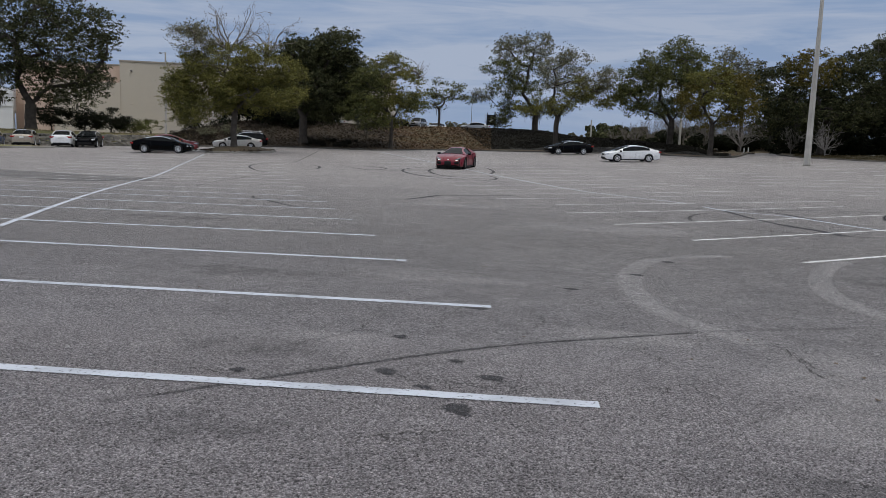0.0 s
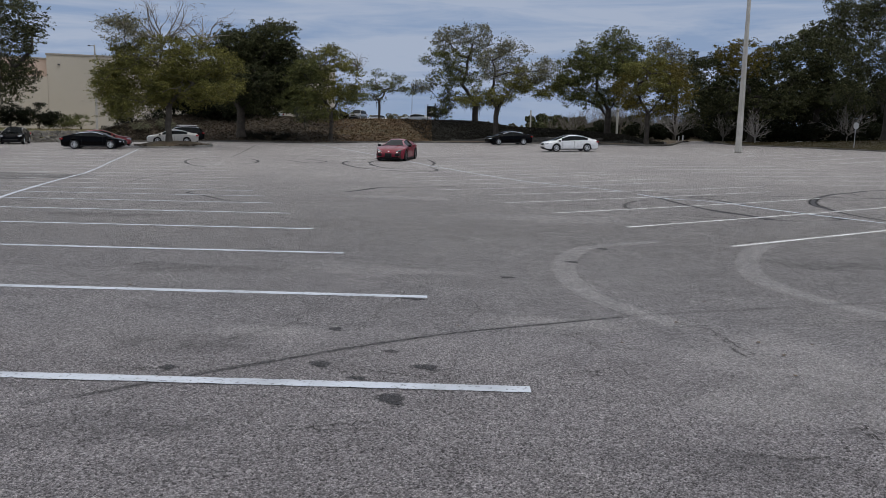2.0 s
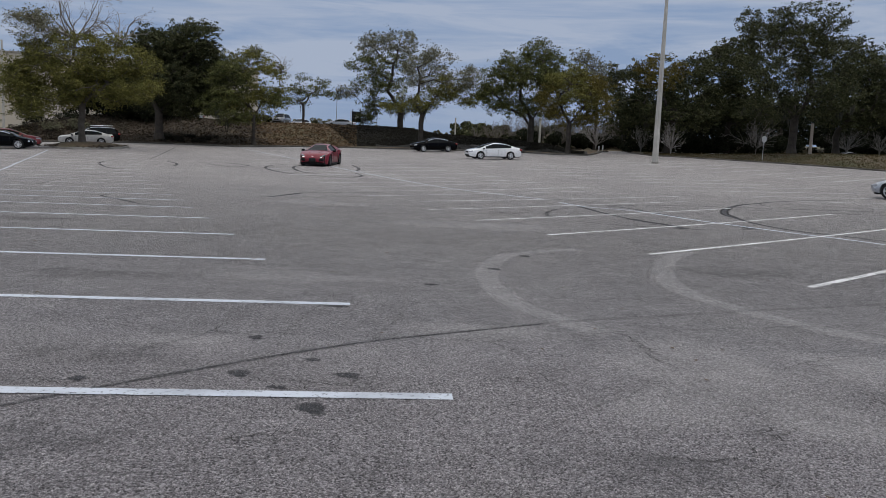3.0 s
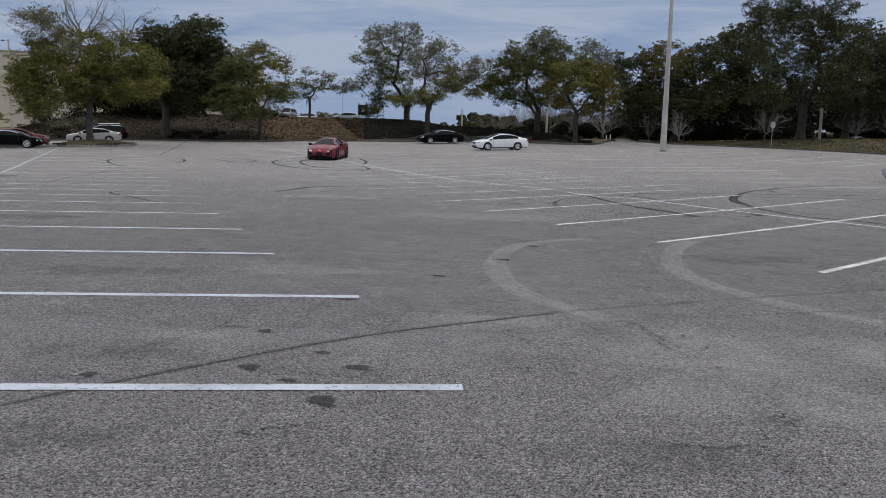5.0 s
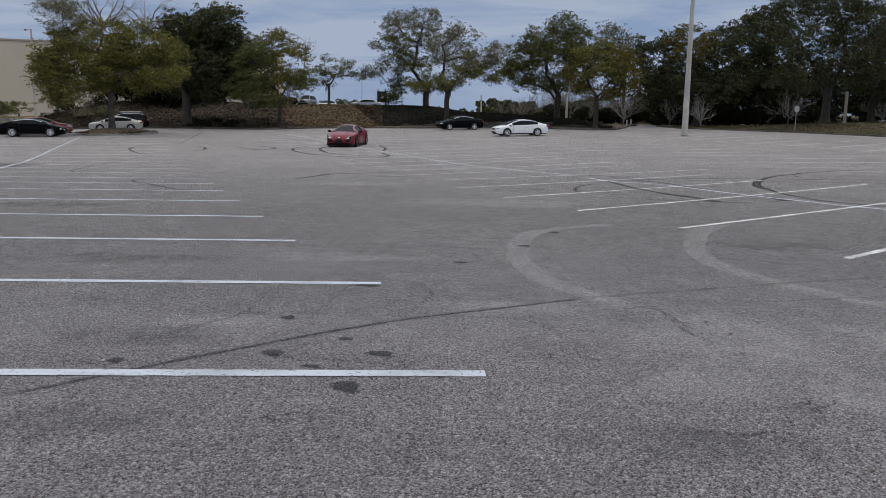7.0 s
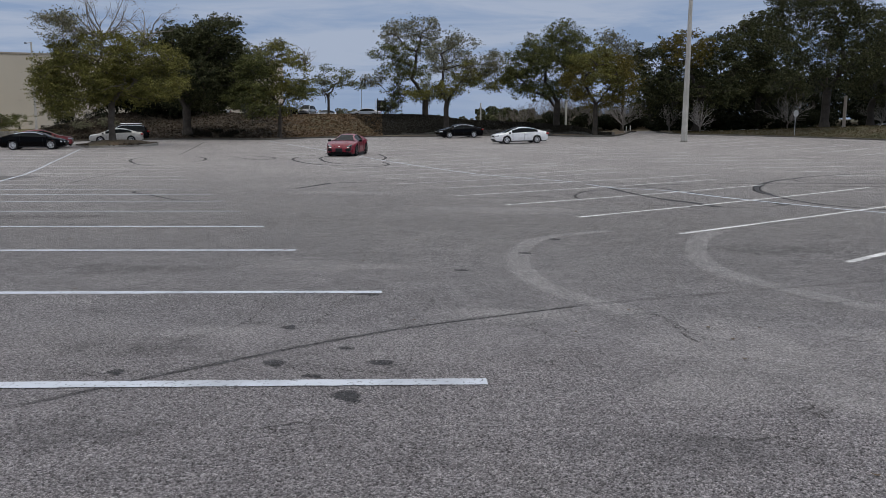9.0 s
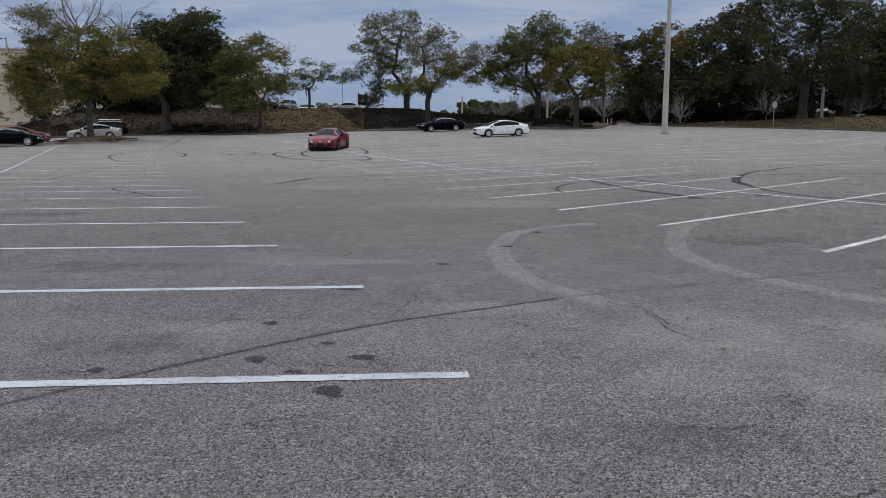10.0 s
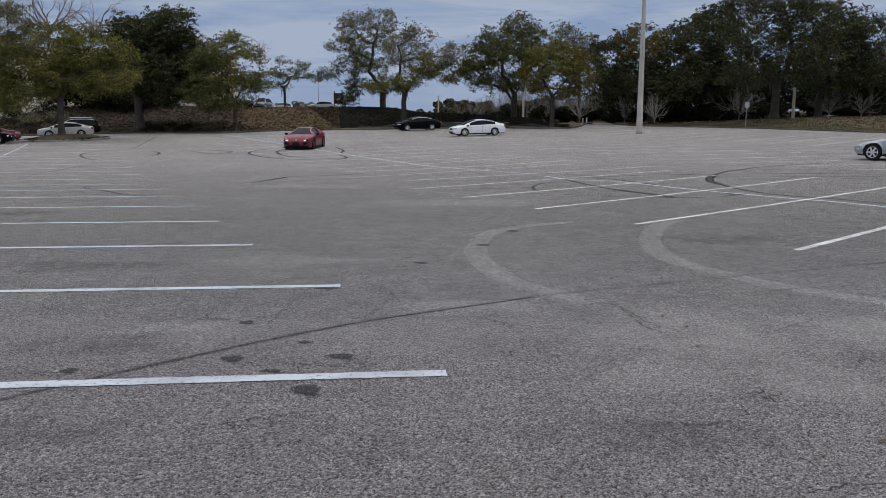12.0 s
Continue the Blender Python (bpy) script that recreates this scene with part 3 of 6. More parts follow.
# ---- planted islands in the car park ----
def island(pts, dome, material, label):
    dense = []
    for (ax, ay), (bx, by) in zip(pts, pts[1:] + pts[:1]):
        n = max(2, int(math.hypot(bx - ax, by - ay) / 0.7))
        dense += [(ax + (bx - ax) * i / n, ay + (by - ay) * i / n) for i in range(n)]
    # round the corners
    for _ in range(2):
        dense = [tuple((dense[i - 1][c] + 2 * dense[i][c] + dense[(i + 1) % len(dense)][c]) / 4 for c in (0, 1)) for i in range(len(dense))]
    cx, cy = sum(p[0] for p in dense) / len(dense), sum(p[1] for p in dense) / len(dense)
    V, F, n, K = [], [], len(dense), 9
    for x, y in dense:
        for j in range(K):
            f = j / (K - 1)
            px, py = x + (cx - x) * (0.01 + 0.99 * f), y + (cy - y) * (0.01 + 0.99 * f)
            V.append((px, py, float(lot_z(px, py)) + 0.12 + dome * math.sin(min(1, f * 1.3) * math.pi / 2) + 0.07 * f * noise.noise((px, py, 2))))
    for i in range(n):
        q = (i + 1) % n
        for j in range(K - 1):
            F.append((i * K + j, q * K + j, q * K + j + 1, i * K + j + 1))
    ob = np_mesh("ground", V, F, material)
    ob.data.shade_smooth()
    tagged(ob, label, "planting island", kind="structure")
    kerb_ring("kerb", dense, "low concrete kerb round a planting island", closed=True)


island([(-28.6, 61.0), (-27.3, 58.8), (-25.4, 60.2), (-24.0, 63.2), (-24.4, 66.2), (-28, 67), (-30.5, 64.4)], 0.34, M["mulch"], "mulched planting island with a concrete kerb round a tree")
island([(-56, 50), (-44.6, 58.0), (-41.8, 61.1), (-43, 62.4), (-47, 60.4), (-58, 53)], 0.16, M["drygrass"], "narrow dry grass island in front of parked cars")

# ---- painted stall lines ----
U, W = Vector((math.cos(radians(113)), math.sin(radians(113)))), Vector((math.sin(radians(113)), -math.cos(radians(113))))


def strip(name, pts, width, material, label, lift=0.0048, cat="marking", wobble=0.0, taper=0.0, kind="structure", seg=0.25):
    """A thin strip laid along the car park's surface."""
    P = [Vector(p) for p in pts]
    # resample
    dense = []
    for i in range(len(P) - 1):
        p0, p1, p2, p3 = P[max(0, i - 1)], P[i], P[i + 1], P[min(len(P) - 1, i + 2)]
        n = max(2, int((p2 - p1).length / seg))
        for s in range(n):
            t = s / n
            if len(P) > 2:
                q = 0.5 * (2 * p1 + (p2 - p0) * t + (2 * p0 - 5 * p1 + 4 * p2 - p3) * t * t + (3 * p1 - p0 - 3 * p2 + p3) * t ** 3)
            else:
                q = p1.lerp(p2, t)
            dense.append(q)
    dense.append(P[-1])
    V, uv, F = [], [], []
    for i, q in enumerate(dense):
        t = (dense[min(i + 1, len(dense) - 1)] - dense[max(0, i - 1)]).normalized()
        nrm = Vector((-t.y, t.x))
        f = i / (len(dense) - 1)
        w = width * (1 - taper * abs(2 * f - 1))
        for side, v in ((-0.5, 0.0), (0.5, 1.0)):
            o = side * w + wobble * noise.noise((q.x * 11, q.y * 11, side * 9))
            x, y = q.x + nrm.x * o, q.y + nrm.y * o
            V.append((x, y, float(lot_z(x, y)) + lift))
            uv.append((f, v))
    for i in range(len(dense) - 1):
        F.append((2 * i, 2 * i + 1, 2 * i + 3, 2 * i + 2))
    ob = np_mesh(name, V, F, material, uv=uv)
    return tagged(ob, label, cat, kind=kind)


def stall_row(starts, angle, length, group_label, old=False, width=0.118):
    for p in starts:
        d = Vector((math.cos(radians(angle)), math.sin(radians(angle)))) * length
        far = p[1] > 24
        strip("parking_line", [p, (p[0] + d.x, p[1] + d.y)], width, M["paint_old" if old or far else "paint_line"], group_label, wobble=0.005 if far else 0.007, seg=0.25 if far else 0.045)


left_ends = [(0.22, 4.58), (-0.66, 7.34), (-2.02, 10.09), (-3.08, 12.82), (-4.2, 15.52), (-5.27, 18.02), (-6.17, 20.3), (-7.17, 22.45), (-8.28, 25.1), (-9.35, 27.9)]
left_ends += [(-9.35 - 1.08 * i, 27.9 + 2.7 * i) for i in range(1, 12)]
stall_row(left_ends, 183.3, 12.75, "long white painted stall line across worn asphalt")
right = [((6.0, 6.75), 42, 12.6), ((4.81, 9.44), 41.2, 12.6), ((3.56, 12.14), 40.0, 12.6), ((2.37, 14.6), 40.5, 12.8), ((1.16, 17.2), 39.6, 10.9), ((0.12, 19.93), 38.5, 11.5), ((-0.12, 23.19), 34.5, 12.0), ((-2.0, 24.95), 40, 11.5), ((-2.4, 28.44), 33, 11.5), ((-3.2, 30.95), 38, 11.5), ((-4.4, 33.2), 33, 11.5)]
right += [((-4.4 - 1.1 * i, 33.2 + 2.75 * i), 34, 11.5) for i in range(1, 13)]
for p, an, ln in right:
    stall_row([p], an, ln, "slanting white painted stall line across worn asphalt", True, 0.105)
for i in range(14):
    p = U * (18 + 2.9 * i) + W * 24.0
    stall_row([(p.x, p.y)], 3.3, 8.2, "faded white stall line far across the asphalt", True)
    p = U * (19 + 2.9 * i) + W * 37.0
    stall_row([(p.x, p.y)], 39, 9.0, "faded white stall line far across the asphalt", True)
    p = U * (22 + 2.9 * i) + W * -16.5
    stall_row([(p.x, p.y)], 222, 9.0, "faded white stall line far across the asphalt", True)
# dividing lines that run along the rows
strip("parking_line", [(-8.94, 11.42), (-9.93, 13.62), (-11.34, 16.78), (-13.27, 21.29), (-16.38, 29.04), (-19.37, 36.88), (-21.96, 43.3), (-24.02, 49.14), (-26.46, 56.05)], 0.11, M["paint_line"], "long white dividing line between stall rows")
strip("parking_line", [(-17.3, 73.8), (-11.4, 60.5), (-7.0, 50.7), (-4.28, 44.9), (-0.86, 36.4), (2.08, 29.7), (4.07, 26.0)], 0.12, M["paint_line"], "long white dividing line between stall rows")
strip("parking_line", [(4.3, 24.6), (4.8, 22.9), (5.9, 21.9), (6.75, 19.5), (7.3, 18.2), (8.3, 16.2), (8.8, 15.4), (11, 10.2)], 0.13, M["paint_line"], "long white dividing line between stall rows")

# ---- tyre marks, patches and cracks ----
MARKS = [
    ([(2.71, 12.55), (2.1, 12.2), (1.6, 11.8), (1.15, 11.16), (0.91, 10.2), (0.8, 9.25), (0.82, 8.46), (0.92, 7.79), (1.09, 7.34), (1.27, 6.99), (1.46, 6.67), (1.62, 6.33)], 0.32, "scuff"),
    ([(4.38, 12.61), (3.98, 12.1), (3.6, 11.36), (3.25, 10.37), (3.06, 9.53), (3.0, 8.85), (3.07, 8.43), (3.18, 8.05), (3.31, 7.66), (3.46, 7.36), (3.59, 7.08), (3.74, 6.88), (3.95, 6.63), (4.3, 6.3)], 0.34, "scuff"),
    ([(16.2, 30.2), (13.05, 28.4), (11.65, 27.02), (10.63, 25.98), (9.61, 24.42), (8.9, 22.97), (8.43, 21.63), (8.27, 20.59), (8.12, 19.26), (8.15, 18.22), (8.3, 17.42), (8.63, 16.81), (9.01, 16.37), (9.26, 15.84), (9.8, 14.6)], 0.24, "rubber"),
    ([(9.61, 24.42), (8.9, 22.97), (8.43, 21.63), (8.27, 20.59)], 0.34, "rubber"),
    ([(11.65, 27.02), (11.35, 25.83), (11.41, 24.97)], 0.14, "rubber_thin"),
    ([(3.72, 26.21), (4.47, 26.17), (5.09, 25.52), (5.68, 24.47)], 0.16, "rubber_thin"),
    ([(5.56, 23.93), (7.48, 24.63), (9.58, 24.72), (11.32, 24.6), (14.24, 24.51), (18.0, 24.3)], 0.20, "rubber"),
    ([(7.2, 23.71), (9.19, 23.69), (13.43, 23.09), (17.0, 22.6)], 0.17, "rubber_thin"),
    ([(4.44, 24.47), (4.61, 23.06), (4.73, 21.36), (4.89, 20.08), (5.07, 19.12), (5.28, 18.4)], 0.22, "rubber"),
    ([(5.07, 19.12), (5.28, 18.4), (5.53, 17.89), (5.65, 17.26), (5.75, 16.82)], 0.34, "rubber"),
    ([(5.5, 23.67), (6.03, 22.78), (6.41, 21.09), (6.7, 19.83), (6.99, 19.05), (7.19, 18.5)], 0.22, "rubber"),
    ([(6.99, 19.05), (7.19, 18.5), (7.39, 17.99), (7.42, 17.3)], 0.36, "rubber"),
    ([(7.39, 17.37), (6.86, 16.99), (6.17, 16.78), (5.73, 16.83), (4.78, 17.06), (4.0, 17.44), (3.47, 17.96)], 0.16, "rubber_thin"),
    ([(4.46, 22.34), (3.68, 21.54), (3.23, 20.33), (3.08, 19.2), (3.22, 18.83)], 0.20, "rubber_thin"),
    ([(1.7, 19.95), (1.89, 19.83), (2.36, 19.57), (2.5, 19.5)], 0.22, "rubber_thin"),
    ([(-8.39, 49.15), (-9.07, 47.23), (-9.07, 45.05), (-7.87, 41.73), (-6.27, 39.21), (-3.86, 37.66), (-3.13, 39.35), (-3.71, 42.06)], 0.32, "rubber"),
    ([(-6.85, 49.49), (-7.6, 47.53), (-7.54, 45.34), (-6.33, 41.47), (-4.63, 39.56), (-3.2, 38.81)], 0.32, "rubber"),
    ([(-4.6, 50.0), (-3.88, 46.57), (-3.88, 43.93)], 0.3, "rubber"),
    ([(-4.55, 22.8), (-4.44, 23.12), (-4.21, 24.18), (-3.91, 25.65)], 0.26, "rubber"),
    ([(-4.21, 24.18), (-3.91, 25.65), (-3.05, 26.15), (-2.35, 26.7), (-1.5, 27.3)], 0.2, "rubber"),
    ([(-3.34, 22.96), (-2.8, 23.95), (-2.15, 24.42), (-1.28, 24.57)], 0.14, "rubber_thin"),
    ([(-8.59, 21.81), (-8.57, 21.04), (-7.61, 19.86), (-6.55, 18.47), (-5.89, 18.07)], 0.14, "rubber"),
    ([(-12.49, 25.66), (-13.65, 30.04), (-14.12, 33.78), (-14.19, 37.5)], 0.16, "rubber_thin"),
    ([(-18.51, 47.62), (-18.52, 45.94), (-17.98, 43.96), (-16.16, 40.42), (-14.88, 38.96)], 0.25, "rubber"),
    ([(-17.19, 49.71), (-18.68, 56.64), (-22.52, 71.88)], 0.22, "rubber_thin"),
    ([(-12.22, 48.33), (-10.69, 46.91), (-10.29, 45.88), (-10.99, 44.71), (-12.9, 47.03)], 0.28, "rubber"),
    ([(-15.46, 47.66), (-14.45, 46.17), (-13.93, 44.19), (-14.2, 42.81)], 0.28, "rubber"),
    ([(16.19, 26.11), (14.32, 25.85), (13.2, 26.72), (11.74, 27.03)], 0.14, "rubber_thin"),
    ([(14.6, 41.0), (19.0, 40.2), (24.0, 39.5)], 0.2, "rubber_thin"),
    ([(-18.6, 26.0), (-17.0, 27.0), (-15.7, 28.6)], 0.5, "rubber"),
]
for pts, w, kind in MARKS:
    label = "pale curved tyre scuff across the asphalt" if kind == "scuff" else "dark curved tyre skid mark across the asphalt"
    if kind == "scuff":
        strip("tyre_mark", pts, w, M[kind], label, 0.0026)
    else:
        strip("tyre_mark", pts, w * (0.72 if pts[0][1] > 32 or kind == "rubber_thin" else 0.85), M[kind], label, 0.0032, taper=0.0 if w > 0.33 else 0.3)


strip("asphalt_patch", [(-31.0, 32.0), (-26.0, 31.0), (-22.5, 30.0), (-18.5, 28.8), (-16.2, 28.4)], 5.2, M["patch"], "darker newer asphalt patch under stall lines", 0.0022, "asphalt patch", wobble=0.1)
# one long narrow mark that darkens where the tyre bore hardest
LONG = [(-2.6, 3.85), (-2.36, 4.07), (-1.81, 4.64), (-1.4, 5.03), (-0.92, 5.48), (-0.34, 5.94), (0.34, 6.35), (1.11, 6.8), (2.26, 7.29), (3.57, 7.83), (5.6, 8.6)]
strip("tyre_mark", LONG, 0.12, M["damp"], "long thin dark tyre mark across the asphalt", 0.0028, wobble=0.012)
strip("tyre_mark", [(a + 0.01, b - 0.02) for a, b in LONG[1:8]], 0.06, M["rubber_thin"], "long thin dark tyre mark across the asphalt", 0.0034, wobble=0.012)


def stain(x, y, rx, ry, material, seed, label, lift=0.002, ragged=1.0):
    """A soft-edged discoloured patch."""
    V, uv, F, n, K = [], [], [], 36, 7
    for k in range(n):
        a = 2 * math.pi * k / n
        w = 1 + ragged * 0.45 * noise.noise((math.cos(a) * 1.3, math.sin(a) * 1.3, seed)) + 0.2 * noise.noise((math.cos(a) * 3, math.sin(a) * 3, seed))
        for j in range(K):
            f = j / (K - 1)
            px, py = x + rx * w * f * math.cos(a), y + ry * w * f * math.sin(a)
            V.append((px, py, float(lot_z(px, py)) + lift)); uv.append((0.5, 0.5 * (1 - f)))
    for k in range(n):
        q = (k + 1) % n
        for j in range(K - 1):
            F.append((k * K + j, k * K + j + 1, q * K + j + 1, q * K + j))
    tagged(np_mesh("stain", V, F, material, uv=uv), label, "stain", kind="structure")


for i, (x, y, rx, ry) in enumerate(((2.08, 5.46, 0.8, 1.0), (1.61, 4.54, 0.55, 0.45), (2.35, 4.4, 0.6, 0.75), (0.48, 6.41, 0.9, 0.4), (-1.41, 8.83, 1.2, 0.5), (3.4, 5.6, 0.8, 0.7), (-1.7, 5.75, 0.5, 0.3), (0.9, 16, 2.5, 1.2), (-3, 21, 2.2, 1.0))):
    stain(x, y, rx, ry, M["dust"], i * 2.3, "pale dusty discoloured patch on the asphalt")
for i, (x, y, rx, ry) in enumerate(((-2.2, 5.3, 0.7, 0.35), (-1.87, 3.7, 0.5, 0.3), (1.07, 3.6, 0.8, 0.35), (-3.61, 8.55, 1.3, 0.45), (4.2, 10.4, 1.2, 0.6), (-7.5, 14.2, 1.6, 0.5))):
    stain(x, y, rx, ry, M["damp"], 40 + i * 2.3, "dark oily discoloured patch on the asphalt")

HOLES = [(-0.59, 4.30, 0.10, 0.10), (-1.25, 5.91, 0.07, 0.07), (-0.45, 4.97, 0.10, 0.07), (-1.15, 4.94, 0.09, 0.08), (-2.08, 4.71, 0.06, 0.055),
         (-0.86, 4.66, 0.08, 0.035), (-0.73, 5.32, 0.07, 0.04), (-0.78, 7.22, 0.14, 0.06), (0.11, 8.63, 0.10, 0.06), (0.95, 9.98, 0.10, 0.08), (1.51, 11.40, 0.10, 0.1)]
for i, (x, y, rx, ry) in enumerate(HOLES):
    stain(x, y, rx * 0.95, ry * 0.95, M["pit"], i * 3.7, "small round tar-filled pit in the asphalt", 0.0038, 0.35)
    stain(x + rx * 0.4, y - ry * 0.85, rx * 0.55, ry * 0.28, M["pit"], 50 + i * 1.7, "ragged rim of a tar-filled pit", 0.0042)

CRACKS = [
    [(-0.19, 7.17), (-0.15, 6.84), (-0.22, 6.61), (-0.09, 6.58)], [(-1.64, 6.89), (-1.6, 6.43), (-1.62, 6.09), (-1.69, 5.85), (-1.86, 5.61), (-2.04, 5.31), (-2.04, 4.84)],
    [(-1.13, 3.63), (-1.09, 3.68), (-0.93, 3.8), (-0.74, 3.88), (-0.49, 3.96)], [(1.46, 6.44), (1.62, 6.51), (1.76, 6.39), (1.77, 6.02), (1.78, 5.6), (1.91, 5.36), (2.02, 5.32)],
    [(1.78, 6.48), (2.38, 6.74), (2.95, 6.87), (3.57, 7.06), (4.05, 7.16), (4.58, 7.22)], [(0.29, 6.07), (0.55, 6.02), (0.71, 5.83), (0.87, 5.74), (0.99, 5.79)],
    [(0.77, 5.29), (0.83, 5.18), (0.68, 5.05), (0.42, 4.95)], [(2.61, 5.46), (2.89, 5.67), (3.17, 5.88), (3.47, 5.97)], [(1.16, 3.68), (1.29, 3.71), (1.48, 3.69), (1.67, 3.72), (1.75, 3.68)],
    [(1.9, 4.12), (1.94, 4.07), (1.97, 4.0), (2.07, 4.04)], [(2.94, 5.0), (2.98, 4.8), (2.97, 4.61)], [(-1.06, 4.87), (-0.94, 4.77), (-0.73, 4.8), (-0.51, 4.75), (-0.31, 4.92), (-0.09, 4.94)],
    [(-0.74, 8.15), (-0.85, 7.99), (-0.91, 7.53), (-1.09, 5.83)], [(-1.23, 10.27), (-1.04, 9.53), (-0.81, 8.88), (-0.54, 8.68)], [(2.43, 8.79), (2.34, 8.13), (2.18, 7.74)],
    [(1.5, 6.61), (1.76, 6.41), (1.82, 5.89), (2.07, 5.27)], [(1.57, 2.95), (1.67, 2.95), (1.81, 2.99), (1.98, 3.0)], [(-2.48, 4.68), (-2.26, 4.65), (-1.99, 4.72)],
]


def crack(pts, seed):
    rng = random.Random(seed)
    P = [Vector(p) for p in pts]
    jag = []
    for p, q in zip(P, P[1:]):
        n = max(3, int((q - p).length / 0.03))
        t = (q - p).normalized()
        for i in range(n):
            jag.append(p.lerp(q, i / n) + Vector((-t.y, t.x)) * rng.gauss(0, 0.013))
    jag.append(P[-1])
    bm = bmesh.new()
    prev = None
    for i, q in enumerate(jag):
        t = (jag[min(i + 1, len(jag) - 1)] - jag[max(0, i - 1)]).normalized()
        w = rng.uniform(0.0014, 0.0052) * (0.4 + 0.6 * math.sin(math.pi * (i + 0.5) / len(jag)))
        pair = [bm.verts.new((q.x - t.y * s * w, q.y + t.x * s * w, float(lot_z(q.x, q.y)) + 0.0035)) for s in (-1, 1)]
        if prev:
            bm.faces.new((prev[0], prev[1], pair[1], pair[0]))
        prev = pair
    tagged(part("crack", bm, M["crack"], None), "thin jagged crack in the asphalt", "crack", kind="structure")


for i, pts in enumerate(CRACKS):
    crack(pts, i)
    # short side branches
    rb = random.Random(900 + i)
    for p, q in zip(pts, pts[1:]):
        if rb.random() < 0.55:
            a = math.atan2(q[1] - p[1], q[0] - p[0]) + rb.choice((-1, 1)) * rb.uniform(0.6, 1.4)
            ln = rb.uniform(0.12, 0.34)
            crack([p, (p[0] + ln * 0.5 * math.cos(a), p[1] + ln * 0.5 * math.sin(a)), (p[0] + ln * math.cos(a + 0.4), p[1] + ln * math.sin(a + 0.4))], 300 + i)

# ---- walls and building ----
def stone_wall(name, path, height, course, length, depth, material, label, seed):
    """A wall of separate rough stones in courses."""
    rng = random.Random(seed)
    bm = bmesh.new()
    for (ax, ay), (bx, by) in zip(path, path[1:]):
        seg = math.hypot(bx - ax, by - ay)
        tx, ty = (bx - ax) / seg, (by - ay) / seg
        rows = int(height / course)
        for r in range(rows):
            s = -rng.uniform(0, length)
            while s < seg:
                ln = rng.uniform(0.7, 1.4) * length
                x, y = ax + tx * (s + ln / 2), ay + ty * (s + ln / 2)
                z = float(lot_z(x, y)) + course * (r + 0.5)
                m = Matrix.Translation((x, y, z)) @ Matrix.Rotation(math.atan2(ty, tx) + rng.uniform(-0.05, 0.05), 4, "Z") @ Matrix.Rotation(rng.uniform(-0.08, 0.08), 4, "Y")
                made = bmesh.ops.create_cube(bm, size=1, matrix=m @ Matrix.Diagonal((ln * 0.95, depth * rng.uniform(0.85, 1.12), course * rng.uniform(0.8, 0.97), 1)))
                for v in made["verts"]:
                    v.co += Vector((rng.uniform(-1, 1), rng.uniform(-1, 1), rng.uniform(-1, 1))) * 0.045 * course / 0.2
                s += ln
    return tagged(part(name, bm, material, None), label, "retaining wall", kind="structure")


stone_wall("wall_left", [(-58, 60.4), (-51.2, 65.6), (-43.6, 71.6), (-40.6, 73.5)], 1.15, 0.22, 0.42, 0.5, M["stone"], "rough grey stone retaining wall behind parked cars", 3)
stone_wall("wall_block", [(1.0, 80.9), (4.0, 80.5), (8.6, 79.8), (9.6, 79.0)], 0.62, 0.155, 0.42, 0.35, M["block"], "dark grey block retaining wall below the slope", 5)


def slab(parent, name, p, q, z0, z1, depth, material, label="", proud=0.0):
    """An upright wall panel from p to q, thickness depth away from the viewer."""
    ang = math.atan2(q[1] - p[1], q[0] - p[0])
    ln = math.hypot(q[0] - p[0], q[1] - p[1])
    ob = part(name, box_bm(0, ln, -proud, depth, z0, z1, 0.02), material, parent, label)
    ob.matrix_local = Matrix.Translation((p[0], p[1], 0)) @ Matrix.Rotation(ang, 4, "Z")
    return ob


store = thing("store_building", pose(0, 0, 0), "large windowless beige stucco store with peach and white entrance walls", "building")
A0, A1 = (-61.1, 103.3), (-24.0, 113.5)
slab(store, "wall", A0, A1, 0.5, 12.1, 30, M["stucco"], "tall plain beige stucco wall")
slab(store, "coping", (-61.15, 103.2), (-24.0, 113.4), 12.104, 12.35, 30, M["coping"], "dull brown metal roof edge")
slab(store, "wall", (-74.0, 99.2), (-61.6, 104.2), 0.5, 11.6, 20, M["pink"], "peach stucco side wall")
slab(store, "coping", (-74.0, 99.1), (-61.6, 104.1), 11.604, 11.8, 20, M["coping"])
slab(store, "wall", (-71.5, 97.4), (-68.2, 98.85), 0.5, 9.0, 2.0, M["pink"], "lower peach stucco wall")
slab(store, "wall", (-68.15, 98.9), (-61.0, 103.2), 0.5, 9.2, 2.0, M["stucco"], "lower beige stucco wall")
slab(store, "wall", (-95.0, 82.0), (-71.9, 95.8), 4.6, 7.6, 12, M["white_wall"], "white stucco fascia over the entrance")
for zz in (5.2, 6.0, 6.8):
    slab(store, "band", (-95.0, 82.0), (-71.9, 95.8), zz, zz + 0.16, 0.05, M["white_wall"], "", 0.12)
slab(store, "pillar", (-74.6, 94.1), (-71.9, 95.75), 0.5, 4.6, 3, M["white_wall"], "broad white stucco pillar")
slab(store, "pillar", (-95.0, 82.0), (-92.0, 83.8), 0.5, 4.6, 3, M["white_wall"])
door = slab(store, "loading_door", (-92.0, 84.4), (-74.5, 94.9), 0.5, 4.6, 0.2, M["shut"], "closed brown roller door")
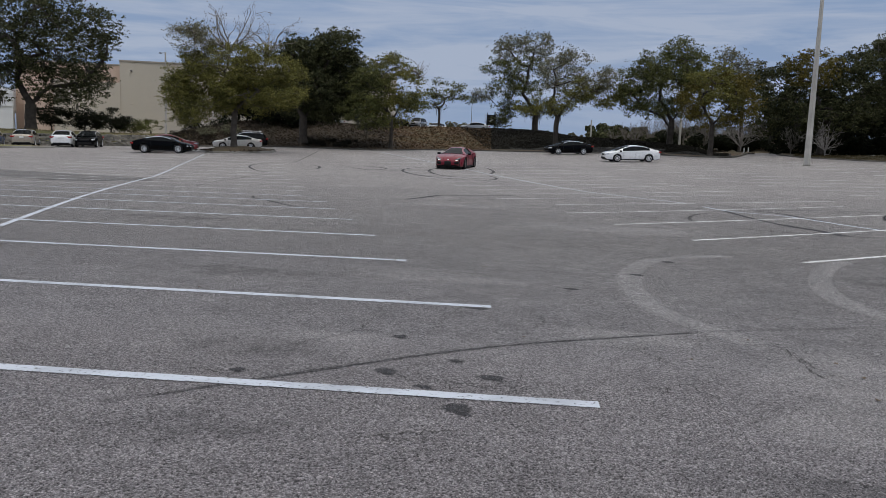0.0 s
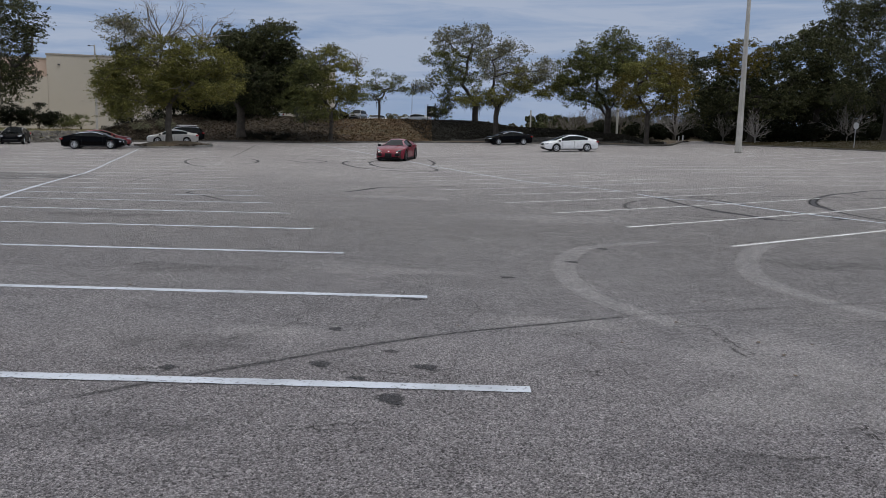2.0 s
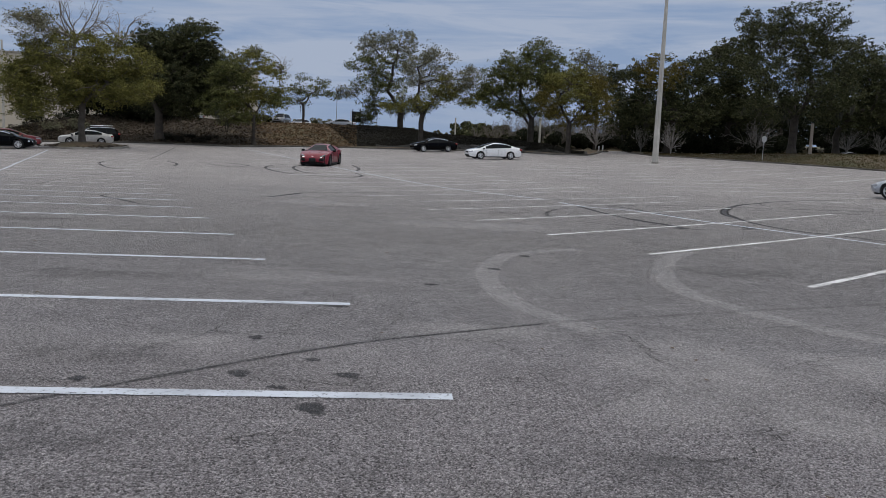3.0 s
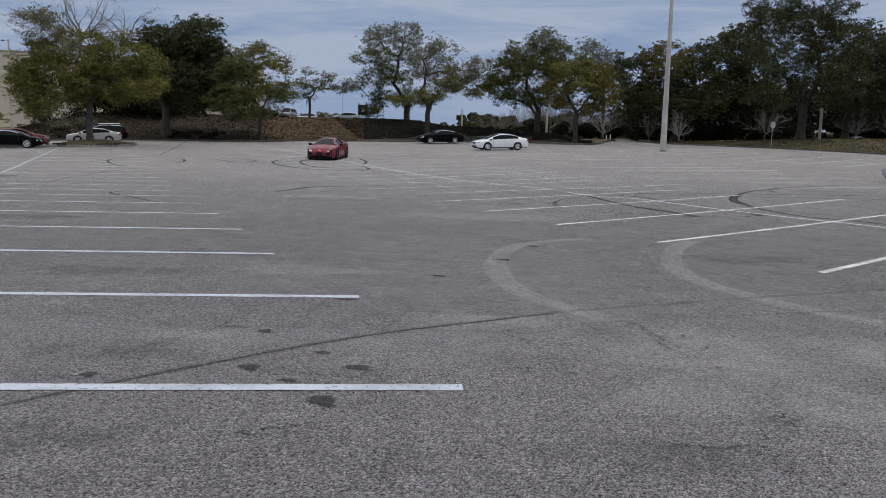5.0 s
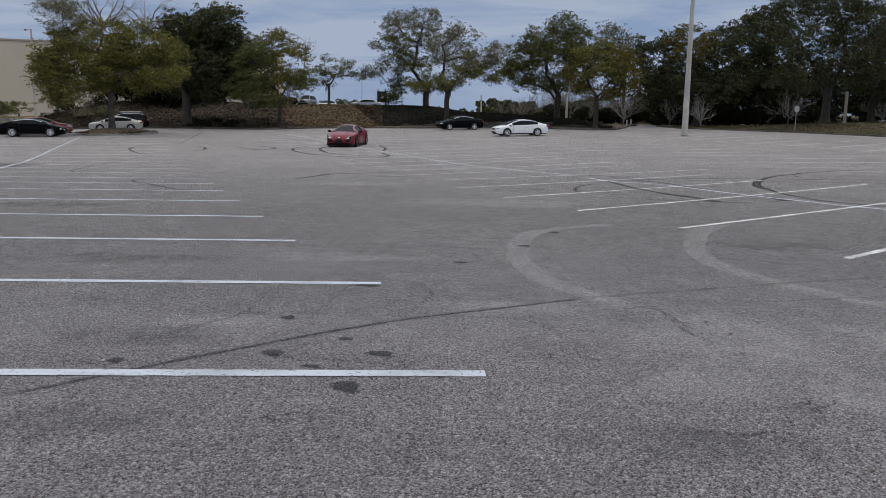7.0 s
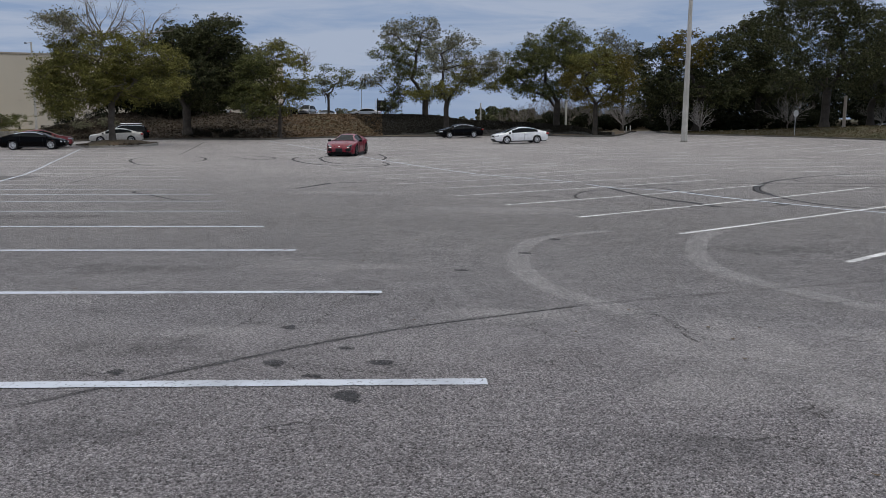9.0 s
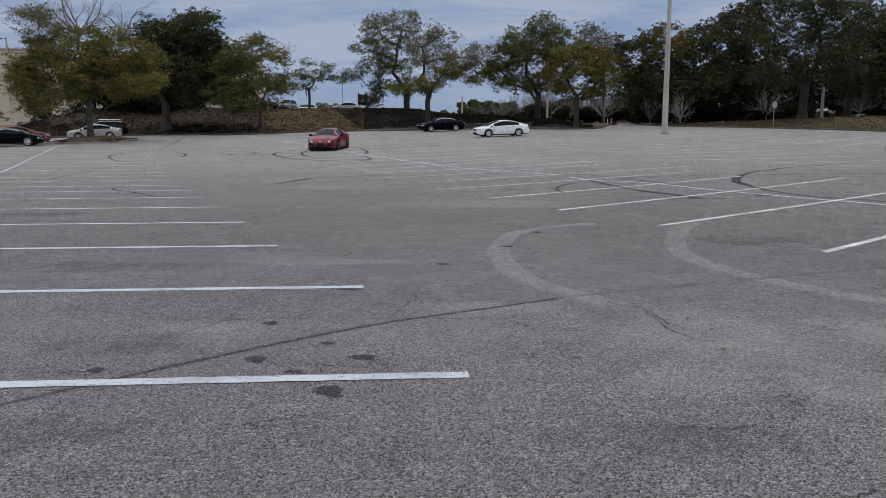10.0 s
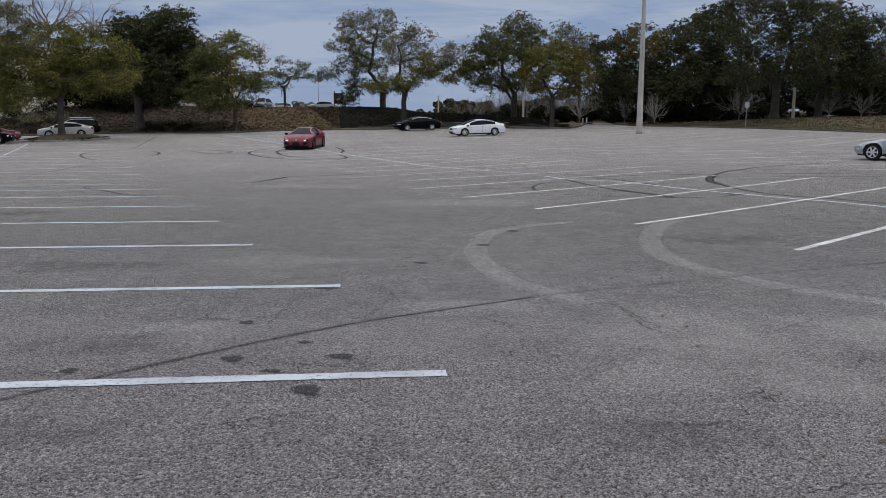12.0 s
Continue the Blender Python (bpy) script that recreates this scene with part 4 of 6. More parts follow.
for i in range(12):
    slab(door, "slat", (0, 0), (20.3, 0), 0.7 + 0.32 * i, 0.7 + 0.32 * i + 0.05, 0.02, M["shut"], "", 0.03)
# wall lamp and vents
ux, uy = (A1[0] - A0[0]) / 38.5, (A1[1] - A0[1]) / 38.5
for s, zz, sz, nm in ((1.6, 10.9, 0.13, "wall_lamp"), (1.6, 6.4, 0.2, "vent"), (4.4, 6.3, 0.2, "vent")):
    ob = part(nm, box_bm(-sz, sz, -0.35 if nm == "wall_lamp" else -0.06, 0.0, -sz * 0.5, sz * 0.5, 0.03), M["dark_metal"] if nm == "wall_lamp" else M["stucco"], store)
    ob.matrix_local = Matrix.Translation((A0[0] + ux * s, A0[1] + uy * s - 0.01, zz)) @ Matrix.Rotation(math.atan2(uy, ux), 4, "Z")


# ---- poles and signs ----
def tapered_pole(name, x, y, z, h, r0, r1, seg, material, label, lean=0.0, cat="pole"):
    p = thing(name, pose(x, y, z), label, cat)
    bm = cone_bm(r0, r1, -0.2, h, seg)
    bmesh.ops.bevel(bm, geom=[e for e in bm.edges if abs(e.verts[0].co.z - e.verts[1].co.z) > 1], offset=r1 * 0.12, segments=1, affect="EDGES")
    part("shaft", bm, material, p)
    part("base_collar", cone_bm(r0 * 1.18, r0 * 1.08, -0.05, 0.10, seg), M["kerb"], p)
    p.rotation_euler[1] += lean
    return p


px, py = 18.3, 62.5
tapered_pole("light_pole", px, py, float(lot_z(px, py)), 15.5, 0.26, 0.10, 8, M["concrete"], "tall pale tapered concrete light pole on the asphalt", 0.0, "light pole")
tapered_pole("concrete_post", 13.5, 94.0, land_at(13.5, 94), 4.2, 0.14, 0.12, 8, M["concrete"], "pale concrete post behind trees", 0, "post")
tapered_pole("concrete_post", 4.0, 110, land_at(4, 110), 2.9, 0.12, 0.10, 8, M["concrete"], "pale concrete post standing beyond the slope", 0, "post")
tapered_pole("concrete_post", 34.4, 70.0, land_at(34.4, 70), 2.7, 0.15, 0.13, 8, M["shut"], "tapered weathered concrete post on the verge", 0.0, "post")
lamp = tapered_pole("street_lamp", -37.25, 70.8, float(lot_z(-37.25, 70.8)), 8.9, 0.12, 0.07, 10, M["concrete"], "slim pale street lamp with a short arm", 0, "lamp post")
part("arm", box_bm(-0.4, 0.04, -0.03, 0.03, 8.80, 8.86, 0.015), M["steel"], lamp)
part("lamp_head", box_bm(-0.6, -0.38, -0.09, 0.09, 8.76, 8.86, 0.03), M["dark_metal"], lamp, "small dark lamp head")
mast = tapered_pole("slim_mast", -11.9, 105, 4.4, 5.0, 0.05, 0.03, 8, M["steel"], "thin grey mast above the slope", 0, "mast")

stop = thing("road_sign", pose(30.05, 69.8, land_at(30.05, 69.8), 0, 0, 24), "back of an eight-sided road sign on a steel post", "road sign")
part("post", box_bm(-0.03, 0.03, -0.02, 0.02, -0.3, 2.1, 0.006), M["steel"], stop)
part("plate", cone_bm(0.31, 0.31, -0.012, 0.012, 8, Matrix.Translation((0, -0.04, 1.85)) @ Matrix.Rotation(radians(90), 4, "X") @ Matrix.Rotation(radians(22.5), 4, "Z")), M["sign_back"], stop, "bare grey metal plate")
bill = thing("billboard", pose(-8.7, 98.5, land_at(-8.7, 98.5), 0, 0, 5), "dark square sign with a pale shape beside a slatted frame", "sign")
part("post", box_bm(-0.52, -0.42, -0.08, 0.08, -0.4, 2.1, 0.02), M["dark_metal"], bill)
part("post", box_bm(0.42, 0.52, -0.08, 0.08, -0.4, 2.1, 0.02), M["dark_metal"], bill)
panel = part("panel", box_bm(-0.58, 0.58, -0.11, -0.03, 0.55, 1.85, 0.02), M["black_panel"], bill, "black sign panel")
bm = bmesh.new()
bmesh.ops.create_circle(bm, cap_ends=True, segments=5, radius=0.3, matrix=Matrix.Translation((0.02, -0.118, 1.15)) @ Matrix.Rotation(radians(90), 4, "X") @ Matrix.Rotation(radians(25), 4, "Z") @ Matrix.Diagonal((1.1, 0.42, 1, 1)))
part("emblem", bm, M["sign_back"], panel, "pale slanting shape")
for i in range(9):
    part("slat", box_bm(-0.78, -0.64, -0.05, 0.0, 0.5 + 0.17 * i, 0.57 + 0.17 * i, 0.01), M["sign_back"], bill)
for k in (0, 1):
    mk = thing("marker_post", pose(19.9 + 0.45 * k, 83.9, 0), "short white marker post on the mulch", "post")
    mk.location.z = land_at(19.9 + 0.45 * k, 90.5)
    mk.location.y = 90.5
    part("shaft", box_bm(-0.06, 0.06, -0.04, 0.04, -0.2, 0.75, 0.015), M["white_panel"], mk)

# ---- ground cover, litter and grass ----
def leaf_quads(C, rng, size, flat=0.0, stretch=1.6):
    """Small four-cornered leaves at the points C, turned at random; flat: 0 free, 1 lying."""
    n = len(C)
    a = rng.normal(size=(n, 3)); a[:, 2] *= (1 - flat)
    a /= np.linalg.norm(a, axis=1)[:, None] + 1e-9
    b = rng.normal(size=(n, 3)); b[:, 2] *= (1 - flat)
    b -= (a * b).sum(1)[:, None] * a
    b /= np.linalg.norm(b, axis=1)[:, None] + 1e-9
    s = size * rng.uniform(0.6, 1.35, (n, 1))
    a, b = a * s * stretch / 2, b * s / 2
    V = np.stack([C - a, C + b * 0.9 - a * 0.1, C + a, C - b * 0.9 + a * 0.1], 1).reshape(-1, 3)
    return V, np.arange(4 * n).reshape(-1, 4)


rng = np.random.default_rng(11)
pts = []
while len(pts) < 70000:
    yw = rng.uniform(-11.4, 7.4)
    run = by_yaw(RUN, yw)
    d = rng.uniform(0.9, run + 1.2)
    # the cover starts lower down to one side, along a slanting edge
    if yw > 5.1 - 0.2 and d < (yw - 5.0) / 2.3 * run:
        continue
    if d < 2.0 + 0.6 * math.sin(yw * 1.9) and yw < 3.6 and rng.random() < 0.93:
        continue
    x, y = polar(yw, edge_r(yw) + d)
    pts.append((x, y, land_z(yw, d) + rng.uniform(0.0, 0.08)))
while len(pts) < 79000:
    yw = rng.uniform(14.6, 18.6)
    d = rng.uniform(0.8, 4.5)
    if noise.noise((yw * 1.3, d * 0.5, 3.0)) < 0.02:
        continue
    x, y = polar(yw, edge_r(yw) + d)
    pts.append((x, y, land_z(yw, d) + rng.uniform(0.0, 0.34)))
while len(pts) < 85000:
    yw = rng.uniform(20.5, 27.5)
    d = rng.uniform(0.6, by_yaw(RUN, yw) + 5)
    if noise.noise((yw * 1.1, d * 0.6, 7.0)) < 0.18:
        continue
    x, y = polar(yw, edge_r(yw) + d)
    pts.append((x, y, land_z(yw, d) + rng.uniform(0.0, 0.4)))
V, F = leaf_quads(np.array(pts), rng, 0.075, 0.7)
tagged(np_mesh("ground_cover", V, F, M["leaf_cover"]), "dense dark evergreen ground cover on the slope", "ground cover", kind="stuff")

pts = []
while len(pts) < 36000:
    yw = rng.uniform(5.0, 27.5)
    d = rng.uniform(0.3, by_yaw(RUN, yw) + 3) 
    x, y = polar(yw, edge_r(yw) + d)
    pts.append((x, y, land_z(yw, d) + rng.uniform(0.01, 0.07)))
for _ in range(2600):
    x, y = rng.normal(-26.8, 1.5), rng.normal(63.2, 1.7)
    if 59.5 < y < 66.6 and -29.5 < x < -24.4:
        pts.append((x, y, float(lot_z(x, y)) + 0.15 + rng.uniform(0.0, 0.20) * max(0, 1 - math.hypot(x + 26.8, y - 63) / 4)))
pts = np.array(pts)
# beyond this direction litter takes a darker copy, tree shade painted in
old = np.degrees(np.arctan2(-pts[:, 0], pts[:, 1])) + rng.normal(0, 0.5, len(pts)) > 12.0
V, F = leaf_quads(pts[old], rng, 0.13, 0.75)
tagged(np_mesh("leaf_litter", V, F, foliage("shaded_litter", (0.040, 0.031, 0.023), (0.076, 0.059, 0.043), (0.110, 0.088, 0.064), 0.3)), "brown fallen leaves under the trees, darkened for their shade", "leaf litter", kind="stuff")
V, F = leaf_quads(pts[~old], rng, 0.13, 0.75)
tagged(np_mesh("leaf_litter", V, F, foliage("brown_litter", (0.082, 0.053, 0.031), (0.150, 0.101, 0.060), (0.20, 0.148, 0.092), 0.3)), "brown fallen leaves strewn over the slope", "leaf litter", kind="stuff")


def tufts(name, yaw0, yaw1, d0, d1, n, h, material, label, seed):
    r = np.random.default_rng(seed)
    V, F = [], []
    for i in range(n):
        yw, d = r.uniform(yaw0, yaw1), r.uniform(d0, d1)
        x, y = polar(yw, edge_r(yw) + d)
        z = land_z(yw, d)
        a, lean = r.uniform(0, math.pi), r.normal(0, h * 0.5, 2)
        w = 0.045
        V += [(x - math.cos(a) * w, y - math.sin(a) * w, z - 0.02), (x + math.cos(a) * w, y + math.sin(a) * w, z - 0.02), (x + lean[0], y + lean[1], z + h * r.uniform(0.5, 1.3))]
        F.append((3 * i, 3 * i + 1, 3 * i + 2))
    tagged(np_mesh(name, V, F, material), label, "grass", kind="stuff")


tufts("grass", -43, -15.5, 0.2, 9, 26000, 0.06, foliage("winter_grass_blade", (0.046, 0.040, 0.018), (0.080, 0.063, 0.030), (0.115, 0.086, 0.048), 0.30), "short brown and green winter grass on the verge", 21)
tufts("grass", 26, 46, 1.0, 14, 12000, 0.14, foliage("dry_grass_blade", (0.15, 0.13, 0.065), (0.22, 0.185, 0.10), (0.30, 0.25, 0.15), 0.3), "short dry tan grass above the wall", 22)

# fallen leaves lying on the asphalt
spots = [(1.53, 6.62), (2.01, 6.01), (2.07, 5.65), (1.97, 5.13), (0.95, 5.82), (1.61, 8.69), (1.5, 11.47), (2.41, 6.0), (-0.3, 6.18), (1.86, 3.29), (2.23, 3.44), (4.44, 9.83), (5.39, 11.2), (-3.64, 10.62), (-7.36, 18.08), (-1.77, 12.01)]
rs = random.Random(8)
for i, (x, y) in enumerate(spots + [(rs.uniform(-9, 9), rs.uniform(7, 34)) for _ in range(75)]):
    bm = bmesh.new()
    ln, wd = rs.uniform(0.018, 0.034), rs.uniform(0.008, 0.014)
    k = 1.0 if i < len(spots) else rs.uniform(1.0, 1.9)
    ring = [bm.verts.new((ln * k * math.cos(t), wd * k * math.sin(t) * (1 + 0.3 * math.cos(t)), 0.004 + 0.003 * math.cos(2 * t) + rs.uniform(0, 0.003))) for t in np.linspace(0, 2 * math.pi, 10)[:-1]]
    c = bm.verts.new((0, 0, 0.004))
    for j in range(9):
        bm.faces.new((ring[j], ring[(j + 1) % 9], c))
    ob = part("fallen_leaf", bm, M["fallen"], None)
    ob.matrix_world = Matrix.Translation((x, y, float(lot_z(x, y)) + 0.004)) @ Matrix.Rotation(rs.uniform(0, 6.3), 4, "Z")
    tagged(ob, "curled dry brown leaf lying on the asphalt", "leaf", "fallen leaves on the asphalt")

# ---- trees ----
def tubes(nodes, parent, rad, sides=5):
    """Tapered tubes along a branching skeleton."""
    V, F = [], []
    ang = np.linspace(0, 2 * math.pi, sides, endpoint=False)
    for i, p in enumerate(parent):
        if p < 0:
            continue
        a, b = nodes[p], nodes[i]
        d = b - a
        ln = np.linalg.norm(d)
        if ln < 1e-5:
            continue
        d = d / ln
        s = np.cross(d, (0.3, 0.9, 0.1)); s /= np.linalg.norm(s) + 1e-9
        t = np.cross(d, s)
        ra, rb = min(rad[p], rad[i] * 1.35), rad[i]
        base = len(V)
        ring = np.cos(ang)[:, None] * s + np.sin(ang)[:, None] * t
        V.extend(a - d * ra * 0.3 + ring * ra)
        V.extend(b + ring * rb)
        for q in range(sides):
            F.append((base + q, base + (q + 1) % sides, base + sides + (q + 1) % sides, base + sides + q))
    return np.array(V), np.array(F)


def grow(nodes, parent, rad, rng, j, d, ln, r, level, up=0.05, step=0.34, wander=0.10):
    """A bare limb that wanders outward from node j and carries finer twigs."""
    n = max(2, int(ln / step))
    p, d = nodes[j], d / (np.linalg.norm(d) + 1e-9)
    for i in range(n):
        d = d + rng.normal(0, wander, 3) + (0, 0, up)
        d /= np.linalg.norm(d)
        p = p + d * (ln / n)
        nodes.append(p); parent.append(j); rad.append(max(0.0085, r * (1 - 0.75 * (i + 1) / n))); j = len(nodes) - 1
        if level > 0 and i < n - 1 or level > 1:
            for _ in range(1 if rng.random() < 0.72 else 2 if level > 1 and rng.random() < 0.3 else 0):
                s = np.cross(d, rng.normal(size=3)); s /= np.linalg.norm(s) + 1e-9
                a = rng.uniform(0.4, 0.85)
                grow(nodes, parent, rad, rng, j, d * math.cos(a) + s * math.sin(a), ln * rng.uniform(0.3, 0.58) * (1 - 0.35 * i / n), rad[-1] * 0.62, level - 1, up, step * 0.85, wander)


def skeleton(rng, trunk_h, lobes, n_targets, trunk_r, lean, depth, fork=1, start_spread=0.0, sag=0.15, n_leafy=99):
    """Trunk, limbs to the lobes of the crown, and boughs to points in each lobe. Returns nodes, parents, radii and tips by lobe."""
    nodes, parent = [np.zeros(3)], [-1]
    seed_shift = rng.uniform(0, 50)
    buf = np.zeros((n_targets * 6 + 2000, 3))
    filled = 0

    def placed():
        nonlocal filled
        for i in range(filled, len(nodes)):
            buf[i] = nodes[i]
        filled = len(nodes)
        return buf[:filled]

    if fork == 1:
        k = max(3, int(trunk_h / 0.6))
        for i in range(1, k + 1):
            f = i / k
            nodes.append(np.array([lean * f * f + rng.normal(0, 0.05) * f, rng.normal(0, 0.05) * f, trunk_h * f])); parent.append(len(nodes) - 2)
        roots = [len(nodes) - 1, len(nodes) - 2]
        if n_targets > 500:
            # the trunk parts into two leaning limbs
            head = len(nodes) - 1
            for sg in (-1, 1):
                last, out, back = head, sg * rng.uniform(0.24, 0.42), rng.uniform(-0.2, 0.2)
                for i in range(1, 5):
                    nodes.append(nodes[head] + np.array([out * i + rng.normal(0, 0.05), back * i, 0.5 * i])); parent.append(last); last = len(nodes) - 1
    else:
        roots = []
        for q in range(fork):
            a = 2 * math.pi * q / fork + rng.uniform(0, 0.8)
            top = np.array([math.cos(a) * start_spread, math.sin(a) * start_spread, trunk_h])
            last = 0
            for i in range(1, 4):
                nodes.append(top * (i / 3) + rng.normal(0, 0.03, 3)); parent.append(last); last = len(nodes) - 1
            roots.append(last)
    tips, order, heavy = [], [], []
    first = roots[0] if fork == 1 else 1
    area = np.array([l[2] * l[3] * (0.0 if i >= n_leafy else 1) for i, l in enumerate(lobes)])
    for li in np.argsort([2.2 * abs(l[0]) + 0.3 * l[1] for l in lobes]):
        dx, dz, rx, rz = lobes[li]
        c = np.array([dx, rng.uniform(-0.35, 0.35) * depth, dz - (0.9 * rz if li >= n_leafy else 0)])
        # a limb that rises to the heart of the lobe
        P = placed()
        okay = np.arange(len(P)) >= roots[-1] if fork == 1 else np.arange(len(P)) > 0
        cost = np.linalg.norm(P - c, axis=1) + np.where(P[:, 2] > c[2], 1.2 * (P[:, 2] - c[2]), 0) + np.where(okay, 0, 99) + 1.6 * np.maximum(0, P[:, 2] - (c[2] - 0.75 * np.hypot(P[:, 0] - c[0], P[:, 1] - c[1])))
        last = int(np.argmin(cost))
        a = nodes[last].copy()
        k = max(3, int(np.linalg.norm(c - a) / 0.5))
        mid = (a + c) / 2 + np.array([0, 0, 0.12 * np.linalg.norm(c - a)]) + rng.normal(0, 0.25, 3)
        if last in roots:
            mid = np.array([a[0] * 0.8 + c[0] * 0.2, a[1] * 0.8 + c[1] * 0.2, a[2] * 0.45 + max(c[2], a[2]) * 0.55])
        for i in range(1, k + 1):
            f = i / k
            q = (1 - f) ** 2 * a + 2 * f * (1 - f) * mid + f * f * c + rng.normal(0, 0.11, 3)
            nodes.append(q); parent.append(last); last = len(nodes) - 1
        if li >= n_leafy:
            heavy.append(last)
            continue
        n = max(6, int(n_targets * area[li] / area.sum()))
        ry = min(max(rx, rz) * 1.1, depth)
        for _ in range(n):
            v = rng.normal(size=3); v /= np.linalg.norm(v)
            v *= rng.uniform(0.25, 1.0) ** 0.5
            q = c + v * (rx, ry, rz)
            # boughs gather in tiers, with gaps between them
            for _try in range(3):
                if noise.noise((q[0] * 0.62 + seed_shift, q[1] * 0.62, q[2] * 1.05)) > -0.11:
                    break
                v = rng.normal(size=3); v /= np.linalg.norm(v)
                v *= rng.uniform(0.25, 1.0) ** 0.5
                q = c + v * (rx, ry, rz)
            P = placed()
            j = int(np.argmin(np.linalg.norm((P - q) * (1, 1, 1.15), axis=1)[first:] + 0.25 * np.maximum(0, P[first:, 2] - q[2]))) + first
            a0 = nodes[j]
            ln = np.linalg.norm(q - a0)
            k = max(1, min(4, int(ln / 0.55)))
            last = j
            for i in range(1, k + 1):
                f = i / k
                w = a0 + (q - a0) * f + rng.normal(0, 0.09, 3) * (1 if i < k else 0.2) + np.array([0, 0, sag * math.sin(math.pi * f) * ln * 0.5])
                nodes.append(w); parent.append(last); last = len(nodes) - 1
            tips.append(last); order.append(li)
    rad = np.zeros(len(nodes))
    child = [[] for _ in nodes]
    for i, p in enumerate(parent):
        if p >= 0:
            child[p].append(i)
    for i in range(len(nodes) - 1, -1, -1):
        rad[i] = (0.075 if i in heavy else 0.014) if not child[i] else (sum(rad[c] ** 2.35 for c in child[i])) ** (1 / 2.35)
    rad *= 1.0
    base = rad[1] if fork == 1 else rad[0]
    rad = np.maximum(trunk_r * (rad / max(base, 1e-4)) ** 1.55, 0.010)
    if fork == 1:
        rise = np.array([q[2] for q in nodes])
        high = np.clip((rise - trunk_h) / max(1.0, rise.max() - trunk_h), 0, 1)
        rad = np.where(rise > trunk_h + 0.3, np.minimum(rad, trunk_r * (0.62 - 0.45 * high)), rad)
        rad[0] = trunk_r * 1.5
    return np.array(nodes), parent, rad, np.array(tips), np.array(order)


def tree(name, spec, label, trunk_h, trunk_r, leaf, n_targets, per_tip, leaf_size, seed, bark="bark", spread=0.34, depth=3.6, lean=0.0, moss=0, second=None, second_lobes=(), second_density=1.0, cat="tree", drop=0.0, fork=1, start_spread=0.0, group=""):
    """A tree with trunk and boughs as one part and its leaves as another."""
    rng = np.random.default_rng(seed)
    x, y, z = spec["at"]
    yaw = math.degrees(math.atan2(-x, y))
    t = thing(name, pose(x, y, z - drop, 0, 0, yaw), label, cat, group)
    lobes = list(spec["lobes"]) + list(spec["bare"])
    lobes = [(a, b + drop, c, d) for a, b, c, d in lobes]
    nodes, parent, rad, tips, order = skeleton(rng, trunk_h + drop, lobes, n_targets, trunk_r, lean, depth, fork, start_spread, n_leafy=len(spec["lobes"]))
    if spec["bare"]:
        for dx, dz, rx, rz in spec["bare"]:
            low = np.array([dx, 0, dz + drop - rz * 1.1])
            j = int(np.argmin(np.linalg.norm(nodes - low, axis=1) * np.where(rad > 0.03, 1, 3)))
            nl, rl, twig_parent = [nodes[j]], [0.09], [-1]
            for k in range(max(5, int(rx * rz * 2.4))):
                a = rng.uniform(0, math.pi)
                goal = np.array([dx + rx * math.cos(a), rng.uniform(-0.35, 0.35) * depth, dz + drop + rz * (2 * rng.uniform(0.6, 1.0) * (0.35 + 0.65 * math.sin(a)) - 1.0)])
                v = goal - nodes[j]
                grow(nl, twig_parent, rl, rng, 0, v, float(np.linalg.norm(v)), 0.075, 3, 0.0, 0.45, 0.17)
            V, F = tubes(nl, twig_parent, rl, 4)
            np_mesh("branchwork", V, F, M["bark_pale"], t)["label"] = "grey leafless upper limbs"
    V, F = tubes(nodes, parent, rad, 6)
    ob = np_mesh("trunk", V, F, M[bark], t)
    ob.data.shade_smooth()
    leafy = order < len(spec["lobes"])
    groups = [(leaf, [i for i in range(len(tips)) if leafy[i] and order[i] not in second_lobes])]
    if second:
        groups.append((second, [i for i in range(len(tips)) if leafy[i] and order[i] in second_lobes]))
    for mat_name, idx in groups:
        if not idx or not per_tip:
            continue
        C = nodes[tips[idx]]
        # each tip carries a handful of leaf sprays
        S = np.repeat(C, 5, axis=0)
        S = S + rng.normal(size=S.shape) * (spread, spread, spread * 0.6)
        n = rng.poisson(per_tip * (second_density if mat_name == second else 1.0) * 1.5 / 5, len(S))
        P = np.repeat(S, n, axis=0)
        P = P + rng.normal(size=P.shape) * (0.14, 0.14, 0.07)
        Vl, Fl = leaf_quads(P, rng, leaf_size * 0.78, 0.22)
        np_mesh("crown", Vl, Fl, M[mat_name], t)["kind"] = "stuff"
    if moss:
        low = sorted([int(i) for i in tips if nodes[i][2] < trunk_h + drop + 5.5], key=lambda i: nodes[i][2])[: moss * 9]
        rng.shuffle(low)
        Vm, Fm = [], []
        for i in low[:moss]:
            for s in range(14):
                p = nodes[i] + rng.normal(0, 0.16, 3)
                ln, w, a = rng.uniform(0.2, 1.1) * rng.uniform(0.5, 1.1), rng.uniform(0.02, 0.05), rng.uniform(0, math.pi)
                o = np.array([math.cos(a) * w, math.sin(a) * w, 0])
                b = len(Vm)
                m1 = p + np.array([rng.normal(0, 0.05), rng.normal(0, 0.05), -ln * 0.5])
                m2 = p + np.array([rng.normal(0, 0.09), rng.normal(0, 0.09), -ln])
                Vm += [p - o, p + o, m1 + o * 0.8, m1 - o * 0.8, m2 + o * 0.15, m2 - o * 0.15]
                Fm += [(b, b + 1, b + 2, b + 3), (b + 3, b + 2, b + 4, b + 5)]
        hang = np_mesh("moss", np.array(Vm), np.array(Fm), M["moss"], t)
        tagged(hang, "grey hanging moss", kind="stuff")
    return t


